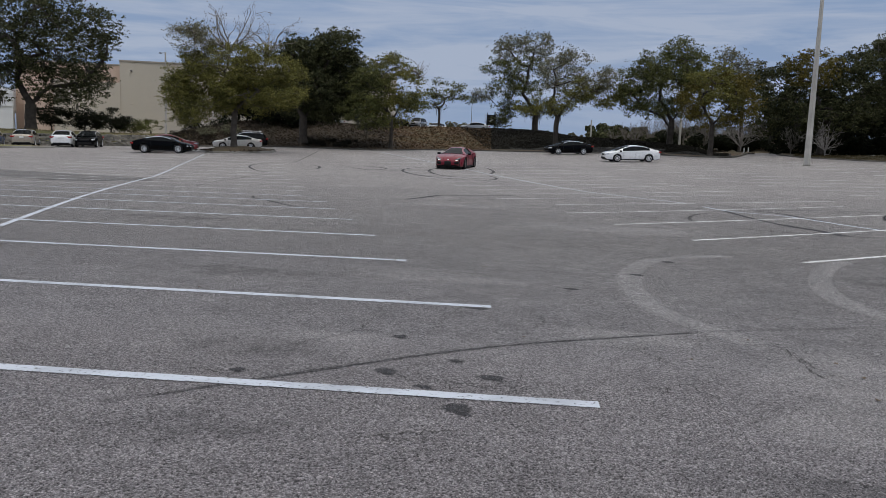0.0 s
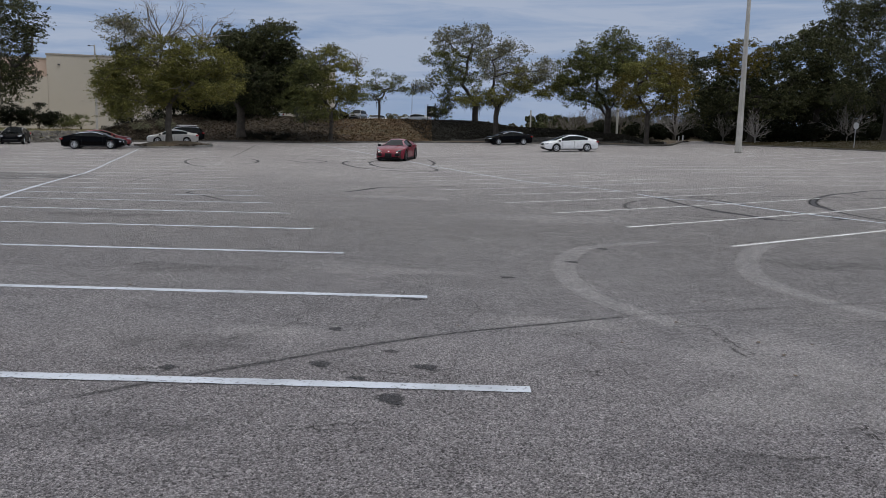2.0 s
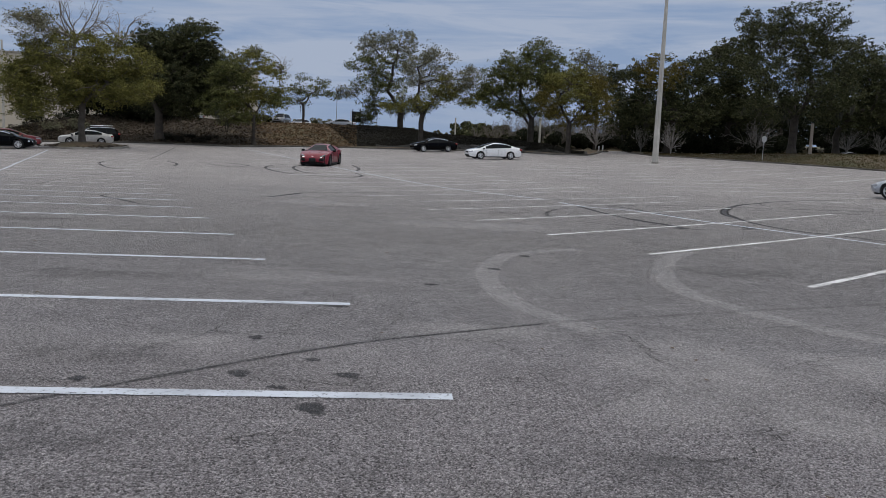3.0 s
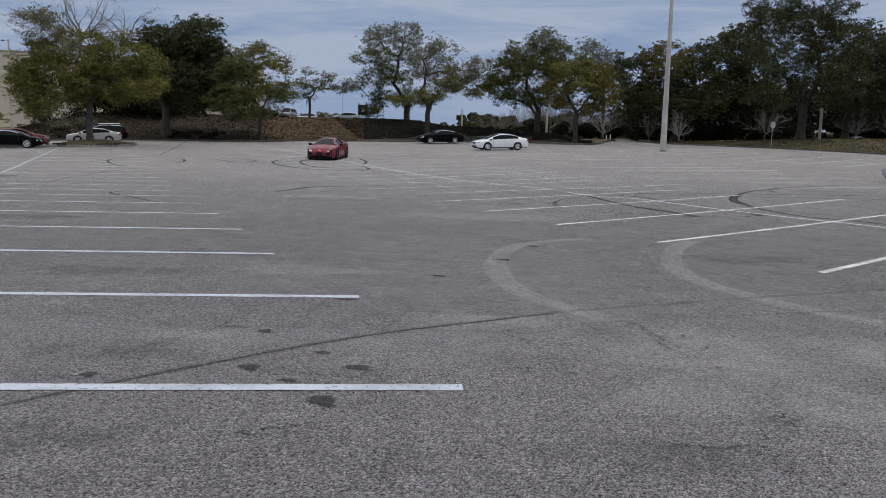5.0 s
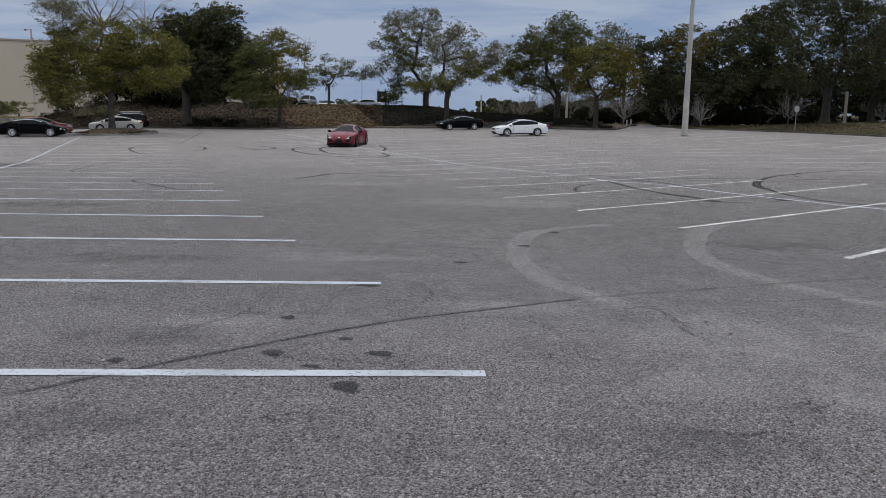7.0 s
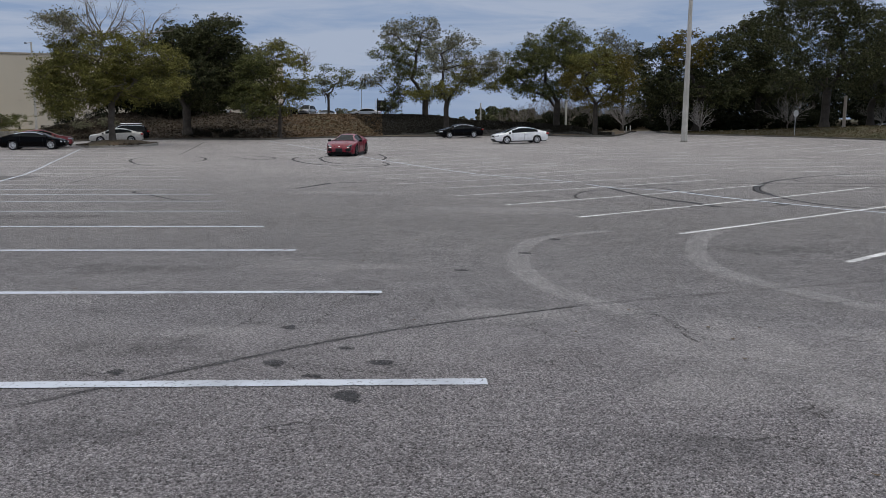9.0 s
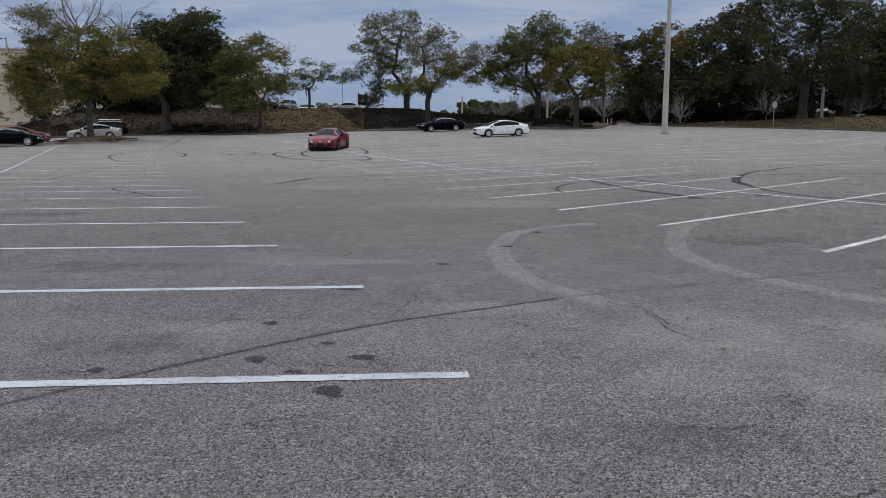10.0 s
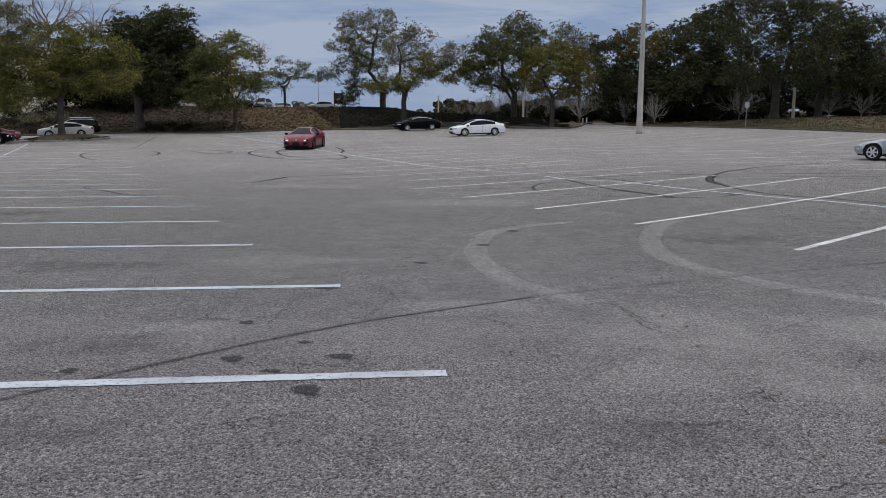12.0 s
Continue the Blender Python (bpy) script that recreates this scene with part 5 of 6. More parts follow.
OAK = dict(at=(-51.66, 71.31, 1.92), lobes=[(-1.0, 9.2, 4.4, 4.4), (2.9, 8.0, 5.1, 3.8), (5.0, 10.1, 3.5, 2.5), (6.8, 9.4, 1.8, 1.4), (-1.4, 11.8, 5.1, 3.2), (3.0, 11.8, 3.8, 2.5), (4.9, 6.5, 2.9, 1.9), (-3.9, 6.3, 4.4, 3.8), (2.8, 4.7, 3.2, 1.9), (5.7, 4.9, 1.8, 1.6), (-6.5, 5.2, 3.0, 2.2), (3.4, 3.5, 2.6, 1.2)], bare=[])
TA = dict(at=(-26.86, 62.47, 1.41), lobes=[(-1.0, 6.3, 3.4, 2.0), (-1.9, 4.1, 3.7, 1.9), (2.2, 6.3, 2.7, 1.9), (3.4, 4.4, 2.2, 1.6), (-2.9, 7.8, 1.9, 1.9), (-3.8, 8.6, 1.5, 1.1), (-3.4, 5.3, 2.0, 2.0), (-4.1, 2.9, 1.2, 1.4), (0.9, 3.8, 2.9, 1.6), (4.5, 5.3, 1.4, 1.8), (-4.3, 3.9, 1.4, 1.8), (-3.3, 2.4, 1.3, 0.9)], bare=[(-0.3, 9.6, 2.9, 1.7), (2.6, 9.3, 1.6, 1.5)])
TB = dict(at=(-26.63, 79.67, 2.12), lobes=[(3.2, 9.3, 2.7, 1.9), (1.0, 8.1, 3.3, 2.3), (4.2, 7.2, 2.3, 2.3), (-0.8, 8.6, 2.1, 1.8), (2.0, 5.4, 3.9, 2.5), (-0.2, 4.2, 3.3, 1.9), (4.7, 4.4, 1.9, 2.1), (3.0, 3.0, 2.7, 1.1)], bare=[])
TC = dict(at=(-16.96, 78.18, 1.80), lobes=[(-2.1, 5.6, 2.3, 2.8), (-0.7, 8.4, 1.7, 1.2), (1.1, 5.8, 2.1, 2.4), (-3.2, 3.5, 2.1, 1.6), (2.2, 4.2, 1.2, 1.3), (-0.5, 3.5, 3.2, 1.6), (-2.1, 2.4, 2.3, 0.8)], bare=[(2.5, 8.0, 0.9, 1.3)])
TD = dict(at=(-15.15, 97.83, 4.49), lobes=[(-0.3, 5.5, 0.7, 0.6), (-1.5, 4.0, 1.2, 0.8), (1.6, 4.7, 1.6, 0.9), (3.0, 3.4, 1.7, 0.6), (0.5, 3.7, 1.7, 0.8), (-0.5, 2.6, 1.3, 0.4)], bare=[])
TE = dict(at=(-3.00, 89.95, 4.23), lobes=[(-3.2, 8.8, 2.1, 1.8), (-0.3, 9.2, 2.1, 1.6), (-4.4, 6.8, 1.8, 1.0), (-3.7, 4.5, 2.3, 1.3), (-5.8, 3.7, 1.4, 0.6), (-1.2, 5.8, 2.7, 2.3), (-3.1, 2.3, 1.3, 1.3), (0.4, 2.4, 2.6, 1.0)], bare=[])
TF = dict(at=(-0.55, 82.00, 2.35), lobes=[(1.3, 8.6, 1.9, 1.7), (-0.4, 7.2, 1.7, 1.9), (2.2, 5.9, 2.7, 1.3), (-0.4, 4.2, 2.5, 0.9), (3.6, 6.5, 1.8, 1.5), (4.2, 4.8, 1.7, 0.7), (-2.8, 3.8, 1.5, 0.6), (4.9, 7.2, 0.9, 1.1)], bare=[])
TG = dict(at=(10.99, 83.28, 3.20), lobes=[(0.5, 9.1, 1.9, 1.2), (-1.8, 7.6, 2.2, 1.6), (-4.2, 6.2, 1.9, 1.7), (-3.7, 4.4, 2.2, 1.3), (-0.3, 6.5, 2.8, 2.3), (2.0, 7.9, 1.9, 1.6), (-2.5, 3.2, 2.5, 0.8), (-5.2, 5.0, 1.3, 1.2), (2.1, 5.4, 2.2, 1.7), (0.7, 3.6, 2.2, 1.1)], bare=[])
TH = dict(at=(13.84, 76.76, 2.27), lobes=[(-0.1, 6.7, 2.1, 1.6), (-1.7, 4.7, 1.6, 1.8), (1.0, 4.7, 2.1, 1.6), (0.0, 3.1, 2.4, 0.8), (2.5, 4.7, 1.5, 2.1), (1.6, 6.2, 1.8, 1.5)], bare=[])
TH2 = dict(at=(20.54, 95.82, 2.68), lobes=[(-1.9, 10.7, 1.6, 1.1), (0.4, 9.4, 1.7, 1.3), (1.6, 7.4, 1.7, 1.8), (-0.8, 8.4, 1.8, 1.4)], bare=[])
TI = dict(at=(25.83, 84.12, 2.70), lobes=[(-4.2, 6.8, 2.7, 2.5), (-1.3, 8.0, 2.7, 1.9), (2.0, 8.5, 2.7, 1.5), (-2.3, 4.5, 4.1, 2.0), (2.2, 5.6, 3.6, 2.5), (-5.2, 3.9, 1.9, 2.3), (0.7, 3.3, 4.1, 1.4)], bare=[])
TI2 = dict(at=(33.64, 87.78, 3.02), lobes=[(0.3, 10.6, 2.4, 2.0), (-1.3, 8.7, 2.4, 2.7), (1.7, 7.6, 3.1, 3.1), (-1.1, 5.2, 3.1, 2.4), (2.5, 4.2, 3.1, 1.9)], bare=[])
TJ = dict(at=(33.87, 72.48, 2.92), lobes=[(-2.7, 10.2, 2.9, 2.0), (0.1, 9.8, 3.4, 2.2), (-1.5, 7.2, 3.2, 2.1), (2.1, 8.6, 2.7, 2.3), (0.9, 5.7, 3.7, 2.1), (-3.1, 11.9, 2.8, 1.4), (0.6, 11.9, 3.6, 1.5), (-2.2, 4.2, 3.2, 1.7), (3.2, 5.2, 2.7, 2.1)], bare=[])
TK = dict(at=(40.86, 77.94, 3.18), lobes=[(0.2, 8.8, 2.9, 2.9), (1.4, 6.6, 2.9, 2.9), (2.7, 7.6, 3.2, 2.9), (0.6, 3.9, 3.5, 1.6), (3.5, 4.4, 3.5, 2.3), (5.2, 6.0, 3.2, 3.2)], bare=[])
CM1 = dict(at=(24.27, 88.74, 2.70), lobes=[(-0.1, 1.9, 1.7, 1.0)], bare=[])
CM2 = dict(at=(25.03, 80.19, 2.59), lobes=[(0.8, 1.8, 1.5, 1.0)], bare=[])
CM3 = dict(at=(20.03, 92.86, 2.91), lobes=[(-0.2, 2.1, 2.1, 1.2)], bare=[])
CM4 = dict(at=(42.67, 79.24, 3.18), lobes=[(0.1, 1.8, 1.8, 1.2)], bare=[])
CM5 = dict(at=(35.70, 84.79, 3.03), lobes=[(-0.2, 2.7, 1.6, 1.1)], bare=[])
CM6 = dict(at=(46.23, 79.54, 3.26), lobes=[(-0.2, 1.8, 2.7, 1.2)], bare=[])
tree("live_oak", OAK, "huge spreading dark live oak hung with moss", 2.6, 0.55, "leaf_oak", 1150, 40, 0.155, 1, depth=5.2, moss=70, spread=0.42)
tree("oak_tree", TA, "broad yellow-green oak with bare top limbs", 2.6, 0.25, "leaf_olive", 1600, 40, 0.112, 2, drop=0.3, second="leaf_grey", second_lobes=(4, 5), second_density=0.45, spread=0.27, depth=4.4, bark="bark_mid")
tree("oak_tree", TB, "dense dark green oak on the slope", 2.2, 0.42, "leaf_oak", 1150, 51, 0.155, 3, drop=0.2, spread=0.40, depth=6.0)
tree("slim_tree", TC, "slim olive-green tree with trailing lower boughs", 2.6, 0.19, "leaf_green", 609, 38, 0.13, 4, drop=0.2, second="leaf_olive", second_lobes=(1, 2, 5), moss=14, spread=0.32, depth=4.0)
tree("small_tree", TD, "small sparse tree on top of the slope", 2.2, 0.16, "leaf_green", 200, 18, 0.12, 5, moss=3, drop=0.2, spread=0.26, depth=1.6)
tree("oak_tree", TE, "tall open-crowned oak with dangling moss", 1.9, 0.36, "leaf_grey", 640, 26, 0.13, 6, moss=18, second="leaf_green", second_lobes=(2, 3, 5, 6, 7), spread=0.30, depth=3.2, drop=0.5, bark="bark")
tree("oak_tree", TF, "thin-topped oak with yellowish lower leaves", 2.9, 0.27, "leaf_olive", 640, 32, 0.12, 7, moss=5, second="leaf_grey", second_lobes=(0, 1, 4, 7), second_density=0.7, spread=0.28, depth=3.0)
tree("oak_tree", TG, "rounded green oak with a forked dark trunk", 2.2, 0.34, "leaf_green", 850, 40, 0.13, 8, spread=0.32, depth=3.2, drop=0.4)
tree("oak_tree", TH, "bronze-leaved tree with a straight trunk", 2.6, 0.24, "leaf_rust", 522, 38, 0.125, 9, spread=0.32, depth=2.6, second="leaf_olive", second_lobes=(0, 2), drop=0.3)
tree("oak_tree", TH2, "sparse light-leaved tree rising behind others", 5.0, 0.2, "leaf_grey", 246, 20, 0.16, 10, spread=0.36, depth=2.4)
tree("live_oak", TI, "dense dark oak overhanging the verge", 2.4, 0.36, "leaf_oak", 812, 47, 0.16, 11, spread=0.42, depth=4.0, moss=6, second="leaf_rust", second_lobes=(1,))
tree("live_oak", TI2, "tall dark oak in the shade of the wood", 3.2, 0.30, "leaf_oak", 696, 44, 0.165, 12, spread=0.42, depth=4.0)
tree("live_oak", TJ, "towering dark oak with heavy limbs on the verge", 3.0, 0.38, "leaf_oak", 1050, 36, 0.135, 13, spread=0.34, depth=4.4, moss=8)
tree("live_oak", TK, "spreading dark oak with a black trunk", 2.2, 0.32, "leaf_oak", 900, 38, 0.15, 14, spread=0.38, depth=4.2)
def bare_shrub(x, y, z, w, h, seed, bark, label, group, stems=14, level=3):
    """A leafless many-stemmed shrub that opens like a fan."""
    rng = np.random.default_rng(seed)
    t = thing("bare_shrub", pose(x, y, z - 0.15, 0, 0, math.degrees(math.atan2(-x, y))), label, "shrub", group)
    nodes, parent, rad = [np.zeros(3)], [-1], [0.07]
    for k in range(stems):
        az = 2 * math.pi * (k + rng.uniform(-0.4, 0.4)) / stems
        tilt = rng.uniform(0.1, 1.5) * math.atan2(w / 2, h * 0.8)
        d = np.array([math.cos(az) * math.sin(tilt), math.sin(az) * math.sin(tilt), math.cos(tilt)])
        nodes.append(np.array([math.cos(az) * 0.07, math.sin(az) * 0.07, 0.5])); parent.append(0); rad.append(0.036)
        grow(nodes, parent, rad, rng, len(nodes) - 1, d, (h - 0.3) * rng.uniform(0.62, 0.9), 0.032, level, 0.03, 0.32)
    V, F = tubes(nodes, parent, rad, 4)
    np_mesh("branchwork", V, F, M[bark], t)


for i, spec in enumerate((CM1, CM2, CM3, CM4, CM5, CM6)):
    (dx, dz, rx, rz), (x, y, z) = spec["lobes"][0], spec["at"]
    bare_shrub(x, y, z, rx * 2.7, dz + rz, 30 + i, "twig", "pale bare many-stemmed shrub with fine twigs", "bare shrubs along the verge")


def bush(name, x, y, z, w, h, leaf, n, size, label, seed, legs=0.0):
    spec = dict(at=(x, y, z), lobes=[(0, h * 0.6 + legs, w * 0.5, h * 0.42), (-w * 0.3, h * 0.5 + legs, w * 0.32, h * 0.38), (w * 0.3, h * 0.52 + legs, w * 0.3, h * 0.36)], bare=[])
    return tree(name, spec, label, 0.35 + legs * 0.5, 0.09, leaf, n, 30, size, seed, depth=w * 0.5, spread=0.22, fork=4, start_spread=0.35, cat="shrub", drop=0.1)


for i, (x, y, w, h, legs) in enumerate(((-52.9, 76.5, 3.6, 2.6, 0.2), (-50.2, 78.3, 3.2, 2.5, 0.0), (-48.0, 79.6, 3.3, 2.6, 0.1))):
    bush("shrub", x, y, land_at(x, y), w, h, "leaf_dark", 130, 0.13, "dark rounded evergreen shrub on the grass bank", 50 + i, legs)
bush("shrub", -47.0, 82.0, land_at(-47.0, 82), 2.8, 1.7, "leaf_green", 70, 0.12, "low rounded green shrub against the wall", 60)
for i in range(5):
    yw = 22.6 + i * 0.85
    x, y = polar(yw, 88 + (i % 3) * 2.0)
    bush("shrub", x, y, land_at(x, y), 1.7, 1.0 + 0.3 * (i % 2), "leaf_grey" if i % 2 else "leaf_dark", 26, 0.10, "scrubby low shrub on the brown slope", 70 + i)


def palmetto(x, y, seed):
    rng = random.Random(seed)
    t = thing("palmetto", pose(x, y, land_at(x, y)), "small fan palm with stiff pointed fronds", "palm")
    part("trunk", cone_bm(0.14, 0.10, -0.2, 0.35, 8), M["bark"], t)
    for i in range(20):
        az, el = rng.uniform(0, 6.28), rng.uniform(0.15, 1.35)
        d = Vector((math.cos(az) * math.cos(el), math.sin(az) * math.cos(el), math.sin(el)))
        base = Vector((0, 0, 0.32))
        hub = base + d * rng.uniform(0.8, 1.2)
        s = d.cross(Vector((0, 0, 1))).normalized()
        bm = bmesh.new()
        bm.faces.new([bm.verts.new(p) for p in (base - s * 0.02, base + s * 0.02, hub + s * 0.015, hub - s * 0.015)])
        for k in range(-5, 6):
            a = k * 0.24
            tip = hub + (d * math.cos(a) + s * math.sin(a)) * rng.uniform(0.5, 0.75) - Vector((0, 0, 0.12))
            w = (s * math.cos(a) - d * math.sin(a)) * 0.035
            bm.faces.new([bm.verts.new(p) for p in (hub - w * 0.3, hub + (tip - hub) * 0.5 + w, tip, hub + (tip - hub) * 0.5 - w)])
        part("frond", bm, M["leaf_green"], t)


palmetto(-44.4, 81.1, 1)


# ---- woods in the distance ----
def woods(name, label, yaw0, yaw1, d0, d1, top, n_crowns, per, size, leaf, seed, floor_z=2.8, thin=False):
    rng = np.random.default_rng(seed)
    P = []
    for _ in range(n_crowns):
        yw, D = rng.uniform(yaw0, yaw1), rng.uniform(d0, d1)
        x, y = polar(yw, D)
        h = top(yw) * rng.uniform(0.72, 1.05)
        zc = floor_z + h * rng.uniform(0.25, 0.8)
        r = h * rng.uniform(0.14, 0.26)
        v = rng.normal(size=(per, 3)); v /= np.linalg.norm(v, axis=1)[:, None]
        v *= rng.uniform(0.35, 1.0, (per, 1)) ** 0.5
        q = np.array([x, y, zc]) + v * (r * 1.15, r * 1.15, r * 0.85)
        P.append(q[(q[:, 2] > floor_z - 0.5) & (q[:, 2] < floor_z + h)])
    V, F = leaf_quads(np.concatenate(P), rng, size)
    tagged(np_mesh(name, V, F, M[leaf]), label, "trees", kind="stuff")


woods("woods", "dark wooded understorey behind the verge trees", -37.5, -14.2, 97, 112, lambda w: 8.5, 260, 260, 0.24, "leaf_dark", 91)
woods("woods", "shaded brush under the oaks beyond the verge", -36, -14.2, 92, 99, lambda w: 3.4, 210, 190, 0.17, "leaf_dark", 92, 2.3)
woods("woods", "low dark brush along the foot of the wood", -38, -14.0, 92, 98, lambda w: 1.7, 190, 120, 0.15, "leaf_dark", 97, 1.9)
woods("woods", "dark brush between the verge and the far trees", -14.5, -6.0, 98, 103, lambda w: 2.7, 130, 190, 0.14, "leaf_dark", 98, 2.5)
# hung clear of the ground, partly to keep light off the slope
woods("woods", "dark thicket above the crest behind the yellowing oak, also shading the slope", 13.2, 18.4, 98, 106, lambda w: 7.5, 110, 210, 0.18, "leaf_dark", 96, 5.6)
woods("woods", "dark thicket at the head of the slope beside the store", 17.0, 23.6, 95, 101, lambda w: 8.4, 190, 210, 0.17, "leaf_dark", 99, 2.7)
woods("woods", "far dark treeline beyond the slope", -15, -2.0, 190, 215, lambda w: 5.4 + 0.7 * math.sin(w * 1.3) + 0.5 * math.sin(w * 3.1), 300, 150, 0.42, "leaf_oak", 93, 4.6)
woods("woods", "low hazy trees beyond the slope", -2, 9.0, 190, 215, lambda w: 1.5, 60, 150, 0.3, "leaf_grey", 94, 6.3)
woods("shrubs", "low scrubby bushes along the top of the slope", 6.6, 9.6, 103, 106, lambda w: 1.7, 20, 200, 0.11, "leaf_grey", 95, 4.0)
bush("shrub", -7.6, 98.0, land_at(-7.6, 98.0), 1.8, 2.0, "leaf_oak", 60, 0.12, "dark green shrub beside a sign on top of the slope", 64)

# grey leafless thicket between the trees
rng = np.random.default_rng(77)
for i in range(22):
    yw = -3.8 - i * 0.54 + rng.uniform(-0.3, 0.3)
    D = rng.uniform(99, 112)
    x, y = polar(yw, D)
    h = 2.4 + 1.4 * min(1, i / 8)
    bare_shrub(x, y, land_at(x, y), 3.6, h, 200 + i, "twig_brown", "grey leafless thicket shrub beyond the slope", "leafless thicket beyond the slope", 9)
# thin trunks in the wood
for i in range(14):
    yw = -15.5 - i * 1.4 + rng.uniform(-0.5, 0.5)
    x, y = polar(yw, rng.uniform(94, 104))
    t = thing("slim_tree", pose(x, y, land_at(x, y) - 0.2), "slim dark trunk standing in the shaded wood", "tree", "trunks in the wood")
    nodes = [np.zeros(3)] + [np.array([rng.normal(0, 0.12), rng.normal(0, 0.12), 1.5 * k]) for k in range(1, 6)]
    V, F = tubes(nodes, [-1, 0, 1, 2, 3, 4], np.linspace(0.2, 0.1, 6), 7)
    np_mesh("trunk", V, F, M["bark"], t)

# ---- cars ----
def curve(table, x):
    return float(np.interp(x, [a for a, _ in table], [b for _, b in table]))


def eased(table, x, h=0.05):
    return (curve(table, x - h) + 2 * curve(table, x) + curve(table, x + h)) / 4


def loft(rows, close_front=True, close_back=True, skip=None):
    """A mirrored skin through cross-sections; each row is a list of (x, y, z) from the sill to the middle line."""
    bm = bmesh.new()
    ring = []
    for r in rows:
        right = [bm.verts.new((x, -y, z)) for x, y, z in r]
        left = [bm.verts.new((x, y, z)) if y > 1e-6 else right[i] for i, (x, y, z) in enumerate(r)]
        ring.append(right + left[::-1][1:])
    for a, b in zip(ring, ring[1:]):
        for j in range(len(a) - 1):
            try:
                bm.faces.new((a[j], a[j + 1], b[j + 1], b[j]))
            except ValueError:
                pass
    for end, on in ((ring[0], close_back), (ring[-1], close_front)):
        if on:
            try:
                bm.faces.new(end)
            except ValueError:
                pass
    bmesh.ops.recalc_face_normals(bm, faces=bm.faces[:])
    return bm


def wheel(parent, x, y, r, width, spokes, rim_mat, side):
    w = part("wheel", bmesh.new(), M["tyre"], parent)
    w.matrix_local = Matrix.Translation((x, y, r)) @ Matrix.Rotation(radians(90 if side < 0 else -90), 4, "X")
    # tyre: a turned profile about the local z axis, outward is +z
    prof = [(0.66, -0.5), (0.9, -0.5), (0.985, -0.36), (1.0, -0.1), (1.0, 0.1), (0.985, 0.36), (0.9, 0.5), (0.7, 0.48), (0.66, 0.40), (0.66, -0.5)]
    bm = bmesh.new()
    n = 28
    rings = [[bm.verts.new((r * a * math.cos(2 * math.pi * i / n), r * a * math.sin(2 * math.pi * i / n), width * b)) for a, b in prof[:-1]] for i in range(n)]
    for i in range(n):
        p, q = rings[i], rings[(i + 1) % n]
        for j in range(len(p)):
            bm.faces.new((p[j], p[(j + 1) % len(p)], q[(j + 1) % len(p)], q[j]))
    bmesh.ops.recalc_face_normals(bm, faces=bm.faces[:])
    smooth(part("tyre", bm, M["tyre"], w))
    # rim: barrel, dished back, hub and spokes
    # black back disc put in for the shaded gaps between the spokes
    part("rim_back", cone_bm(r * 0.67, r * 0.67, -width * 0.42, -width * 0.1, 28), M["trim_black"], w)
    bm = bmesh.new()
    me = bpy.data.meshes.new("tmp")
    for k in range(spokes):
        a = 2 * math.pi * k / spokes
        sp = bmesh.new()
        bmesh.ops.create_cube(sp, size=1, matrix=Matrix.Rotation(a, 4, "Z") @ Matrix.Translation((r * 0.36, 0, width * 0.34)) @ Matrix.Rotation(radians(6), 4, "Y") @ Matrix.Diagonal((r * 0.62, r * (0.18 if spokes < 8 else 0.10), width * 0.16, 1)))
        sp.to_mesh(me); sp.free(); bm.from_mesh(me)
    hub = cone_bm(r * 0.15, r * 0.11, width * 0.2, width * 0.44, 14)
    hub.to_mesh(me); hub.free(); bm.from_mesh(me)
    n0 = len(bm.verts)
    ringA = [[bm.verts.new((r * a * math.cos(2 * math.pi * i / 28), r * a * math.sin(2 * math.pi * i / 28), width * b)) for a, b in ((0.61, 0.30), (0.62, 0.46), (0.68, 0.46), (0.68, 0.30))] for i in range(28)]
    for i in range(28):
        p, q = ringA[i], ringA[(i + 1) % 28]
        for j in range(4):
            bm.faces.new((p[j], p[(j + 1) % 4], q[(j + 1) % 4], q[j]))
    bmesh.ops.recalc_face_normals(bm, faces=bm.faces[:])
    bpy.data.meshes.remove(me)
    part("rim", bm, rim_mat, w, "alloy wheel rim")
    return w


def pad(parent, name, c, size, material, yaw=0.0, pitch=0.0, roll=0.0, label="", bevel=0.4):
    """A small rounded block set into the body."""
    sx, sy, sz = size
    ob = part(name, box_bm(-sx / 2, sx / 2, -sy / 2, sy / 2, -sz / 2, sz / 2, min(min(size) * bevel, 0.035)), material, parent, label)
    ob.matrix_local = Matrix.Translation(c) @ Euler((radians(roll), radians(pitch), radians(yaw))).to_matrix().to_4x4()
    ob.data.shade_smooth()
    return ob


